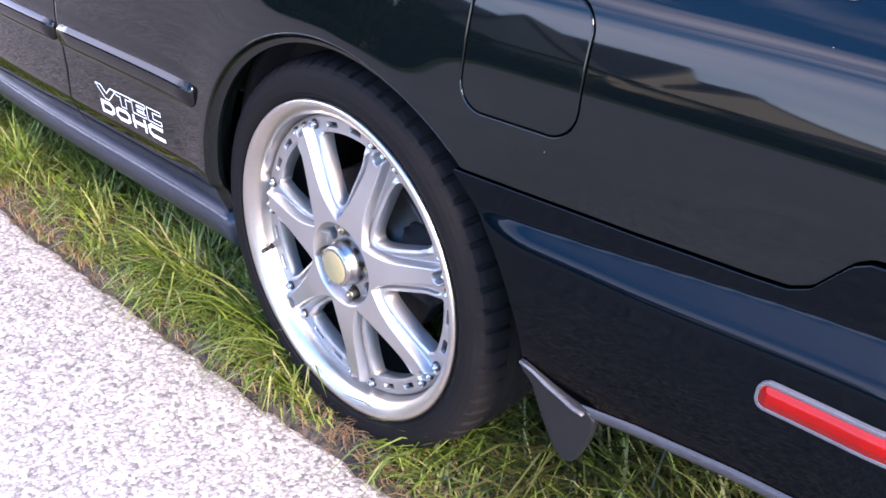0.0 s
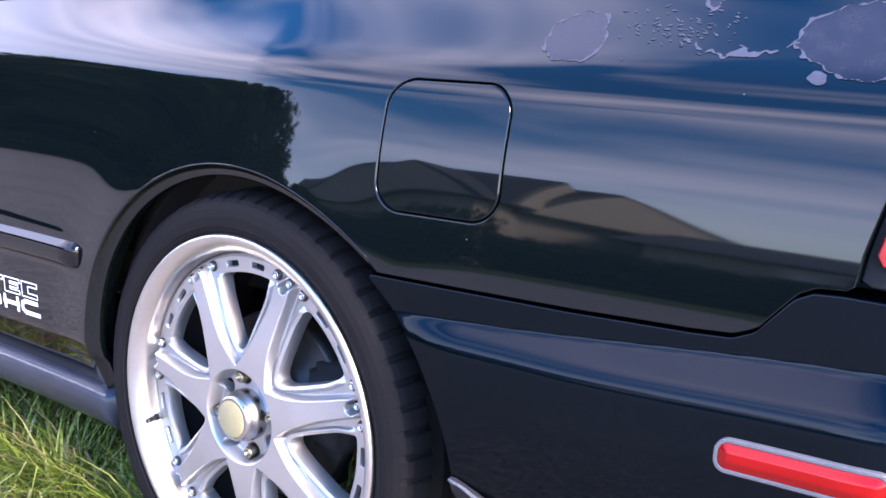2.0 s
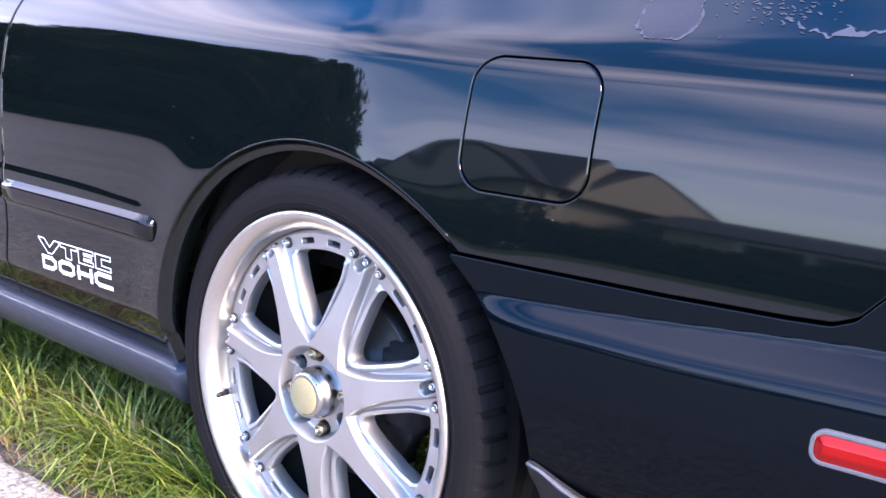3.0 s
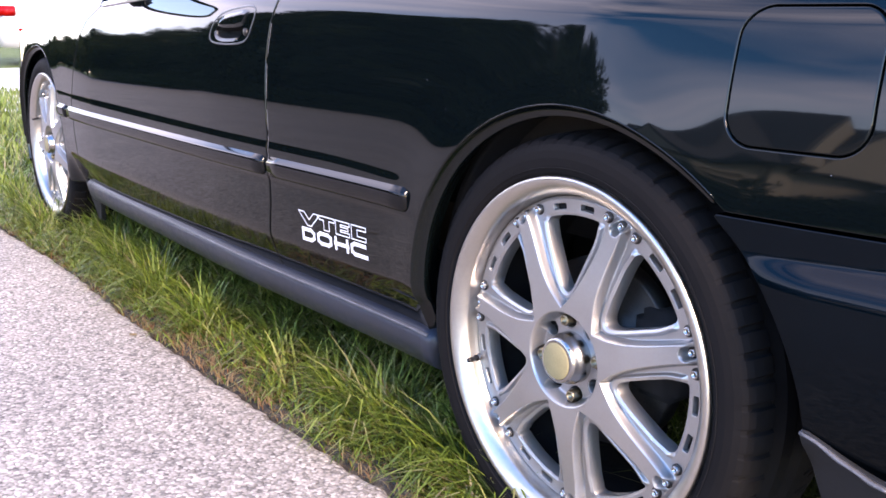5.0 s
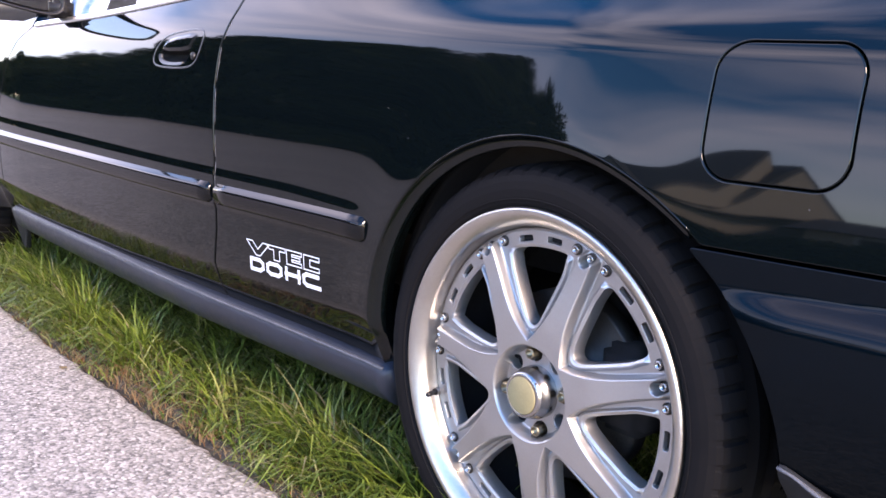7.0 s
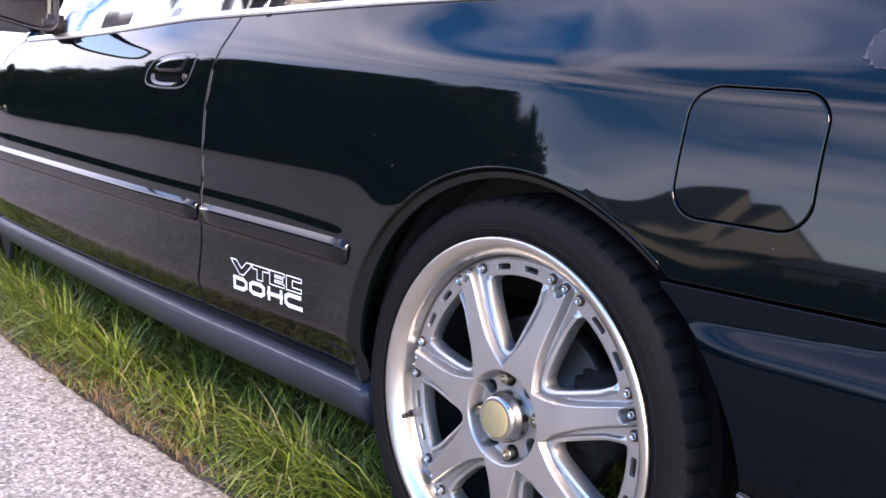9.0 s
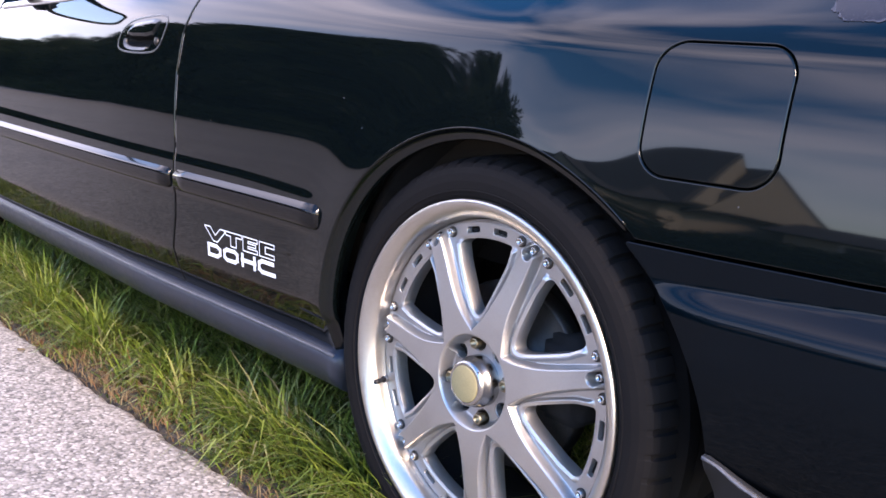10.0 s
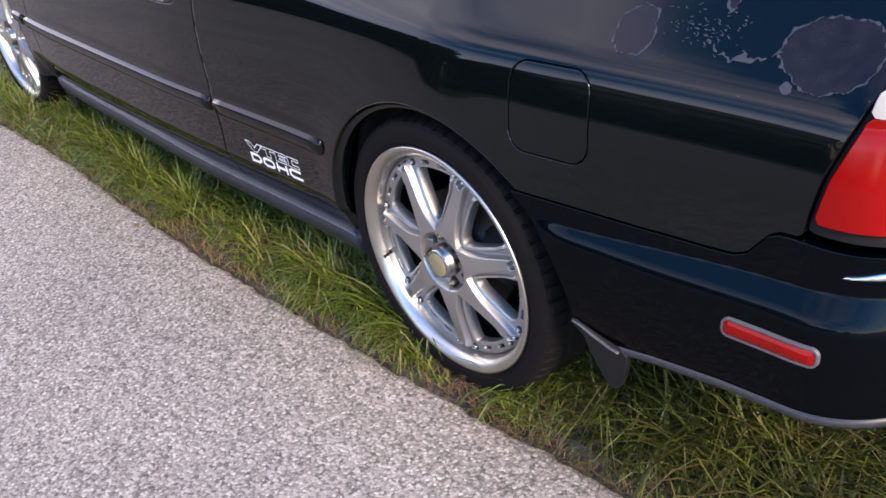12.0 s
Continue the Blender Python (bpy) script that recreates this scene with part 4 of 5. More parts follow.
    for s in spokes:
        for o in (-7.2, 0.0, 7.2):
            a = radians(s + o)
            rr = 0.2060
            if bolt is None:
                bolt = lathe("rim_bolt", [(0.0054, 0.048), (0.0054, 0.0350), (0.0048, 0.0338), (0.0034, 0.0337), (0.0030, 0.0380), (0.0, 0.0382)], BOLT, wheel, 14, "small chromed rim bolt")
                q = bolt
            else:
                q = bolt.copy()
                scene.collection.objects.link(q)
            q.location = (rr * math.cos(a), 0, rr * math.sin(a))
            if washer is None:
                washer = lathe("bolt_seat", [(0.0076, 0.048), (0.0076, 0.0384), (0.0072, 0.0379), (0.0, 0.0379)], STEEL, wheel, 16)
                q = washer
            else:
                q = washer.copy()
                scene.collection.objects.link(q)
            q.location = (rr * math.cos(a), 0, rr * math.sin(a))
    v = lathe("valve_stem", [(0.0048, 0.0), (0.0052, 0.004), (0.0035, 0.006), (0.0030, 0.020), (0.0038, 0.021), (0.0036, 0.032), (0.0, 0.033)], TRIM, wheel, 16, "black rubber tyre valve with metal cap")
    lathe("valve_cap", [(0.0050, 0.006), (0.0056, 0.003), (0.0052, -0.010), (0.0036, -0.0125), (0.0, -0.0125)], SILVER, v, 14, "bright metal valve cap")
    va = radians(197)
    aim = Vector((-0.45 * math.cos(va), -0.9, -0.45 * math.sin(va)))
    v.matrix_basis = Matrix.Translation((0.2175 * math.cos(va), 0.037, 0.2175 * math.sin(va))) @ aim.to_track_quat("Y", "Z").to_matrix().to_4x4()
    # brake disc and caliper behind the spokes
    disc = lathe("brake_disc", [(0.132, 0.108), (0.132, 0.085), (0.128, 0.083), (0.085, 0.083), (0.083, 0.070), (0.03, 0.068)], STEEL, wheel, 72, "dull grey brake disc")
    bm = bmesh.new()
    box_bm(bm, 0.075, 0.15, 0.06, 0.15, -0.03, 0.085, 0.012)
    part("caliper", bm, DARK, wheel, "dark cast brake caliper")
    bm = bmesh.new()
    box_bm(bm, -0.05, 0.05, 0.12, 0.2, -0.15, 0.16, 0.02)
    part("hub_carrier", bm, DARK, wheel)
    return wheel


def build_car():
    car = empty("car", "dark green two-door car parked on the grass verge, peeling lacquer", "car")
    side = []
    q = skin("quarter_panel", in_quarter, (-0.86, 0.90, 0.24, 1.18), 0.0046, side_y, PAINT, car, "dark green rear quarter with peeling clear coat", back=0.05)
    side.append(q)
    f = skin("fuel_door", lambda x, z: -fuel_sdf(x, z) - 0.0030, (0.2, 0.41, 0.6, 0.78), 0.0045, side_y, PAINT, q)
    d = skin("door", in_door, (-2.2, -0.66, 0.24, 0.85), 0.0055, side_y, PAINT, car, "dark green front door")
    fe = skin("front_fender", in_fender, (-3.43, -1.9, 0.19, 0.82), 0.011, side_y, PAINT, car, back=0.05)
    b = skin("rear_bumper", in_bumper, (0.1, 0.96, 0.24, 0.612), 0.0042, bumper_y, BUMPER, car, "dark green rear bumper with a creased ledge", back=0.05)
    side += [d, fe, b]

    # corner of the front bumper, ahead of the front wheel
    nose = skin("front_bumper", lambda x, z: np.minimum.reduce([x + 3.44, -2.96 - x, z - 0.20, 0.47 - z, np.hypot(x + WB, z - HUB_Z) - 0.335]), (-3.45, -2.9, 0.19, 0.48), 0.011, lambda x, z: 0.035 + 0.05 * ((-2.96 - x) / 0.3) ** 2 + 1.2 * np.clip(0.33 - z, 0, 1) ** 2, PAINT, car, "dark green front bumper corner", back=0.06)
    side.append(nose)

    # lower valance lip under the bumper
    secs = []
    for x in np.linspace(0.43, 0.95, 40):
        z = float(bumper_low(x))
        y = float(bumper_y(np.array([x]), np.array([z]))[0])
        secs.append([(x, y - 0.003, z + 0.004), (x, y - 0.005, z - 0.006), (x, y + 0.004, z - 0.016), (x, y + 0.05, z - 0.014), (x, y + 0.05, z + 0.002)])
    sweep("bumper_lip", secs, RING, b, "scuffed grey lower bumper edge")

    # fuel door backing, so that its gap reads dark
    bm = bmesh.new()
    box_bm(bm, 0.19, 0.40, 0.10, 0.105, 0.59, 0.78)
    part("filler_box", bm, DARK, q, smooth=False)

    # door handle: a raised ring, a plate flush with the door, a finger pull over a dark cup, and the lock
    box = (-1.10, -0.87, 0.67, 0.78)
    h = skin("door_handle", lambda x, z: np.minimum(-handle_sdf(x, z), handle_sdf(x, z) + 0.0020), box, 0.0016, lambda x, z: side_y(x, z) - 0.001, RING, d, "flush door handle in a rounded grey-edged plate", edge=0.001)
    skin("handle_plate", lambda x, z: np.minimum(-handle_sdf(x, z) - 0.0024, cup_sdf(x, z)), box, 0.0022, side_y, PAINT, h, edge=0.001)
    skin("cup", lambda x, z: -handle_sdf(x, z) - 0.003, box, 0.005, lambda x, z: side_y(x, z) + 0.004 + 0.024 * sm(0.0, 0.012, -cup_sdf(x, z)), DARK, h)
    skin("cup_lip", lambda x, z: np.minimum.reduce([cup_sdf(x, z) + 0.0045, 0.0005 - cup_sdf(x, z), 0.712 - z, -0.956 - x]), box, 0.0016, lambda x, z: side_y(x, z) - 0.0012 + 0.5 * np.clip(-cup_sdf(x, z), 0, 1), RING, h, "light edge of the cup", edge=0.0008, back=0.004)
    skin("pull", lambda x, z: -pull_sdf(x, z), box, 0.002, lambda x, z: side_y(x, z) - 0.0045 + 0.0035 * sm(0.006, 0.0, -pull_sdf(x, z)), PAINT, h, edge=0.0012, back=0.008)
    lk = lathe("lock", [(0.0075, 0.004), (0.0075, -0.002), (0.0062, -0.0032), (0.0, -0.0032)], STEEL, h, 20, "small round key lock")
    lk.location = follow(side_y, -0.912, 0.712, 0.0)

    # light edge in places along the shut line
    for z0, z1 in ((0.455, 0.52), (0.53, 0.57), (0.59, 0.655), (0.668, 0.73), (0.745, 0.78)):
        secs = []
        for z in np.linspace(z0, z1, 8):
            x = float(gap_rear(z)) + GAP + 0.0006
            y = float(side_y(np.array([x]), np.array([z]))[0])
            secs.append([(x - 0.0018, y + 0.0010, z), (x - 0.0004, y - 0.0005, z), (x + 0.0003, y - 0.0004, z), (x + 0.0002, y + 0.002, z)])
        sweep("light_edge", secs, GASKET, q, "light paint edge")

    # side mouldings
    def mould(name, x0, x1, parent):
        secs = []
        n = max(8, int((x1 - x0) / 0.03))
        for k, x in enumerate([x0, *np.linspace(x0 + 0.005, x1 - 0.007, n - 2), x1]):
            e = 0.003 if k in (0, n - 1) else 0.0
            zb = np.interp(x, [-2.2, -0.36], [0.436, 0.449])
            y0 = lambda z: float(side_y(np.array([x]), np.array([z]))[0])  # noqa: E731
            o = 0.0105 - 0.5 * e
            face = y0(zb + 0.02) - o
            sec = [(0.020, -0.004), (0.0085, -0.004), (0.0058, -0.0032), (0.0038, -0.0008), (0.0018, 0.005), (0.0005, 0.012), (0.0, 0.019), (0.0002, 0.0232), (0.0009, 0.0258), (0.0024, 0.0278), (0.0050, 0.0302), (0.0078, 0.0326), (0.0105, 0.0348), (0.0125, 0.0362), (0.0150, 0.0374), (0.022, 0.038)]
            secs.append([(x, face + a + 1.2 * e, zb + b + e * (1 - b / 0.019)) for a, b in sec])
        sweep(name, secs, MOULD, parent, "glossy dark green side moulding with a bevelled top edge")
    mould("side_moulding", -0.794, -0.342, q)
    mould("side_moulding", -2.16, -0.816, d)
    mould("side_moulding", -2.30, -2.195, fe)

    # side skirt
    secs = []
    for x in np.linspace(-2.13, -0.315, 60):
        y = float(taper(np.array([x]))[0]) + 0.007
        t = float(sm(-0.40, -0.315, np.array(x)))
        lo = 0.172
        secs.append([(x, y + 0.09, 0.252), (x, y + 0.040, 0.2495), (x, y + 0.0255, 0.2455), (x, y + 0.0165, 0.2395), (x, y + 0.0135, 0.2350), (x, y + 0.0125, 0.230), (x, y + 0.0150, 0.214), (x, y + 0.0215, 0.196), (x, y + 0.0310, 0.182), (x, y + 0.046, lo + 0.001), (x, y + 0.10, lo + 0.01)])
    sk = sweep("side_skirt", secs, SKIRT, car, "faded blue-grey plastic side skirt")
    # thin pale strip: highlight and wear on the skirt's upper edge
    secs = []
    for x in np.linspace(-2.12, -0.325, 50):
        y = float(taper(np.array([x]))[0]) + 0.007
        w = 0.0012 + 0.0006 * math.sin(x * 21) + 0.0004 * math.sin(x * 57)
        secs.append([(x, y + 0.0172 + w, 0.2432), (x, y + 0.0150, 0.2416), (x, y + 0.0134, 0.2394 - w), (x, y + 0.0165, 0.2390 - w), (x, y + 0.020, 0.2405)])
    sweep("highlight_edge", secs, EDGE_LIGHT, sk, "pale highlight strip along the skirt's worn upper edge")

    # mudflaps behind both near wheels
    def flap(wx, pts, parent):
        th = 0.012
        v = [(wx + a, y, z) for a, y, z in pts] + [(wx + a + 0.010, y + th, z) for a, y, z in pts]
        n = len(pts)
        fs = [tuple(range(n)), tuple(range(n, 2 * n))[::-1]] + [(i, i + n, (i + 1) % n + n, (i + 1) % n) for i in range(n)]
        ob = data_part("mudflap", v, fs, FLAP, parent, "grey-black plastic mudflap", smooth=False)
        md = ob.modifiers.new("edge", "BEVEL")
        md.width, md.segments = 0.003, 2
    shape = outline([(0.360, 0.338), (0.380, 0.331), (0.410, 0.318), (0.440, 0.308), (0.468, 0.304), (0.462, 0.275), (0.448, 0.238), (0.432, 0.203), (0.414, 0.195), (0.384, 0.26)], 1)
    q_flap = skin("mudflap", lambda x, z: -shape(x, z), (0.35, 0.485, 0.19, 0.35), 0.004, lambda x, z: bumper_y(x, np.maximum(z, 0.335)) - 0.004 + 0.20 * np.clip(0.325 - z, 0, 1) + 3.5 * np.clip(0.425 - x, 0, 1) ** 2 * sm(0.335, 0.29, z), FLAP, car, "grey-black plastic mudflap", edge=0.003, back=0.012)
    # thin pale strip paints the highlight on the flap's upper edge
    secs = []
    for x, z in zip(np.linspace(0.364, 0.458, 16), np.interp(np.linspace(0.364, 0.458, 16), [0.36, 0.380, 0.410, 0.440, 0.46], [0.336, 0.3305, 0.318, 0.3085, 0.305])):
        y = float(bumper_y(np.array([x]), np.array([max(z, 0.335)]))[0]) - 0.0045
        w = 0.0020 + 0.0009 * math.sin(x * 160)
        secs.append([(x, y + 0.004, z + 0.002), (x, y - 0.0012, z + 0.001), (x, y - 0.0016, z - w * 0.5), (x, y - 0.0006, z - w), (x, y + 0.004, z - w)])
    sweep("highlight_edge", secs, EDGE_LIGHT, q_flap, "pale highlight strip along the flap's upper edge")
    flap(-WB, [(0.335, 0.02, 0.29), (0.40, 0.016, 0.24), (0.50, 0.016, 0.225), (0.505, 0.03, 0.17), (0.46, 0.04, 0.105), (0.40, 0.05, 0.10), (0.36, 0.05, 0.2)], car)

    # red side marker in a grey gasket
    def marker(x, z, grow):
        c = (0.721, 0.452)
        u, w = x - c[0], z - c[1] - 0.045 * (x - c[0])
        qx = np.abs(u) - 0.0615
        return np.hypot(np.maximum(qx, 0), np.maximum(np.abs(w) - 0.0035, 0)) - 0.0110 - grow
    gk = skin("side_marker", lambda x, z: np.minimum(-marker(x, z, 0.0006), marker(x, z, -0.0015)), (0.6, 0.83, 0.40, 0.48), 0.0013, lambda x, z: bumper_y(x, z) - 0.0055, GASKET, b, "red side marker lamp with grey surround", edge=0.001, back=0.008)
    skin("marker_lens", lambda x, z: -marker(x, z, -0.0014), (0.6, 0.83, 0.40, 0.48), 0.002, lambda x, z: bumper_y(x, z) - 0.004 - 0.004 * sm(0, 0.012, -marker(x, z, 0.0)), RED, gk, "red ribbed lens", edge=0.001, back=0.006)

    # tail lamp
    def lamp(z0, z1, mat, nm, lab, pr):
        return skin(nm, lambda x, z: np.minimum.reduce([x - tail_edge(z) - 0.009, z - z0, z1 - z, 0.95 - x]), (0.70, 0.96, 0.6, 0.9), 0.008, lambda x, z: side_y(x, np.minimum(z, 0.76)) - 0.001, mat, pr, lab, back=0.03)
    t1 = lamp(0.632, 0.772, RED, "tail_lamp", "red tail lamp with pale upper lens", car)
    lamp(0.775, 0.81, CLEARLENS, "upper_lens", "pale clear upper lens", t1)
    skin("lamp_gasket", lambda x, z: np.minimum.reduce([x - tail_edge(z), z - 0.612, 0.835 - z, 0.952 - x]), (0.70, 0.96, 0.6, 0.9), 0.008, lambda x, z: side_y(x, np.minimum(z, 0.78)) + 0.010, DARK, t1)
    secs = []
    for x in np.linspace(0.80, 0.952, 14):
        y = float(bumper_y(np.array([x]), np.array([0.57]))[0])
        hh = 0.012 * float(sm(0.80, 0.86, np.array(x))) + 0.002
        secs.append([(x, y - 0.002, 0.570), (x, y - 0.006, 0.570 + hh * 0.4), (x, y - 0.004, 0.570 + hh), (x, y + 0.012, 0.570 + hh), (x, y + 0.012, 0.570)])
    sweep("bumper_trim", secs, BRIGHT, b, "narrow bright strip on the bumper ledge")

    # flaking lacquer: bare patches ringed by lifted clear coat
    def jag(a, seed):
        """A ragged outline: many unlike waves round the patch."""
        r = random.Random(seed)
        return sum(0.16 / k ** 0.85 * math.sin(r.uniform(0, 6.28)) * np.sin(k * a + r.uniform(0, 6.28)) for k in (2, 3, 4, 5, 7, 9, 12, 16, 21, 27, 34, 43))

    def blotch(cx, cz, rx, rz, seed, lean):
        def sdf(x, z):
            u, w = (x - cx - lean * (z - cz)) / rx, (z - cz) / rz
            return (1 + jag(np.arctan2(w, u), seed) - np.hypot(u, w)) * min(rx, rz)
        return sdf
    top_y = lambda x, z: side_y(x, z) - 0.0012  # noqa: E731
    for cx, cz, rx, rz, seed, lean in ((0.411, 0.811, 0.034, 0.026, 3, 0.0), (0.702, 0.818, 0.066, 0.036, 9, 0.0), (0.532, 0.862, 0.010, 0.018, 14, -0.15)):
        s = blotch(cx, cz, rx, rz, seed, lean)
        box = (cx - rx * 1.6, cx + rx * 1.6, cz - rz * 1.6, cz + rz * 1.6)
        pb = skin("peeled_patch", lambda x, z: np.minimum(s(x, z), tail_edge(z) - 0.01 - x), box, 0.0018, lambda x, z: side_y(x, z) - 0.0006, BARE, q, "dull violet-grey patch where the lacquer has peeled", edge=0.0003, back=0.001)
        wob = lambda x, z: 0.0004 + 0.0016 * np.maximum(0, np.sin(x * 310 + seed) * np.sin(z * 420 + 2 * seed)) ** 2 + 0.0010 * np.maximum(0, np.sin(x * 97 + seed) * np.sin(z * 141 + seed))  # noqa: E731
        le = skin("lifted_edge", lambda x, z: np.minimum.reduce([s(x, z) + wob(x, z) * 0.9, wob(x, z) * 0.7 - s(x, z), tail_edge(z) - 0.01 - x]), box, 0.0010, top_y, FLAKE, pb, "white ragged edge of lifting lacquer", edge=0.0003, back=0.001)
        tagged(le, "white ragged edge of lifting lacquer", kind="stuff")
    arc = lambda x, z: 0.0006 + 0.006 * np.exp(-((x - 0.590) / 0.013) ** 2) * (z > 0.797) + 0.0005 * np.sin(x * 430) - np.abs(z - (0.797 + 5.0 * (x - 0.583) ** 2 + 0.0016 * np.sin(x * 260) + 0.0008 * np.sin(x * 610)))  # noqa: E731
    skin("lifted_edge", lambda x, z: np.minimum.reduce([arc(x, z), x - 0.525, 0.640 - x]), (0.515, 0.645, 0.785, 0.84), 0.0010, top_y, FLAKE, q, "white curved flake line in the lacquer", edge=0.0003, back=0.001)
    # loose scraps of clear coat: larger ragged ones, then fine slivers
    rng = random.Random(21)
    for cx, cz, rx, rz, seed in ((0.668, 0.781, 0.008, 0.006, 31), (0.646, 0.873, 0.007, 0.0045, 32), (0.632, 0.893, 0.006, 0.003, 33), (0.560, 0.880, 0.004, 0.003, 34)):
        s = blotch(cx, cz, rx, rz, seed, -0.4)
        skin("flake", lambda x, z: np.minimum(s(x, z), tail_edge(z) - 0.01 - x), (cx - rx * 1.6, cx + rx * 1.6, cz - rz * 1.7, cz + rz * 1.7), 0.0010, top_y, FLAKE, q, edge=0.0002, back=0.0006)
    for k in range(90):
        cx, cz = rng.gauss(0.512, 0.032), rng.gauss(0.824, 0.010) + 0.004 * math.sin(k)
        rx, rz, sl = rng.uniform(0.0008, 0.0034), rng.uniform(0.00025, 0.0005), rng.gauss(-0.1, 0.4)
        sd = lambda x, z: (1 - np.hypot((x - cx) / rx, (z - cz - sl * (x - cx)) / rz)) * rz  # noqa: E731
        hz = rz * 1.5 + abs(sl) * rx
        skin("flake", sd, (cx - rx * 1.1, cx + rx * 1.1, cz - hz, cz + hz), 0.0005, top_y, FLAKE, q, edge=0.0002, back=0.0006)

    # lettering on the lower quarter
    build_decal(q)

    # rolled lips round the wheel openings
    def arch_lip(wx, a0, a1, depth, r_of, parent):
        secs = []
        for a in np.linspace(radians(a0), radians(a1), int(abs(a1 - a0) / 1.5)):
            c, s_ = math.cos(a), math.sin(a)
            r0 = 0.325
            for _ in range(4):
                r0 = float(r_of(r0 * c, HUB_Z + r0 * s_))
            ring = []
            for dr, dy in ((0.0150, 0.004), (0.0147, 0.0002), (0.0140, -0.0008), (0.0128, 0.0), (0.0115, 0.0028), (0.0095, 0.0070), (0.0065, 0.0116), (0.0020, 0.0142), (-0.0006, 0.0148), (-0.0016, 0.0162), (-0.0016, 0.026), (0.012, 0.026)):
                x, z = wx + (r0 + dr) * c, HUB_Z + (r0 + dr) * s_
                ring.append((x, float(depth(np.array([x]), np.array([z]))[0]) + dy, z))
            secs.append(ring)
        sweep("arch_lip", secs, PAINT, parent)
    arch_lip(0.0, 48.2, 190, side_y, arch_r, q)
    arch_lip(-WB, -8, 186, side_y, lambda x, z: 0.325, fe)

    # far flank: the same sheets turned over
    for ob in side:
        m = ob.copy()
        scene.collection.objects.link(m)
        m.matrix_basis = Matrix.Translation((0, WIDTH, 0)) @ Matrix.Diagonal((1, -1, 1, 1))

    build_upper(car)

    # wheel wells and floor
    for wx in (0.0, -WB):
        ring = []
        for a in np.linspace(radians(-6), radians(190), 30):
            c, s_ = math.cos(a), math.sin(a)
            ring.append([(wx + 0.345 * c, 0.078, HUB_Z + 0.345 * s_), (wx + 0.345 * c, 0.36, HUB_Z + 0.345 * s_), (wx + 0.36 * c, 0.36, HUB_Z + 0.36 * s_), (wx + 0.36 * c, 0.078, HUB_Z + 0.36 * s_)])
        sweep("wheel_well", ring, DARK, car)
    bm = bmesh.new()
    box_bm(bm, -3.3, 0.9, 0.37, WIDTH - 0.37, 0.19, 0.40, 0.03)
    box_bm(bm, -2.15, -0.46, 0.062, WIDTH - 0.062, 0.19, 0.245, 0.01)
    part("floor_pan", bm, DARK, car, "dark underside")
    for x0, x1 in ((-0.44, 0.44), (-WB - 0.44, -WB + 0.44)):
        bm = bmesh.new()
        box_bm(bm, x0, x1, 0.362, 0.368, 0.17, 0.7)
        part("inner_wall", bm, DARK, car)

    # wheels
    w = build_wheel(car)
    camber = Matrix.Rotation(radians(-0.9), 4, "X")
    w.matrix_basis = Matrix.Translation((0, 0.001, HUB_Z)) @ camber
    for x, turn, y in ((-WB, 0, 0.001), (0, 180, WIDTH), (-WB, 180, WIDTH)):
        c = copy_thing(w, Matrix.Translation((x, y, HUB_Z)) @ Matrix.Rotation(radians(turn), 4, "Z") @ camber @ Matrix.Rotation(radians(37 if x else 0), 4, "Y"))
    return car


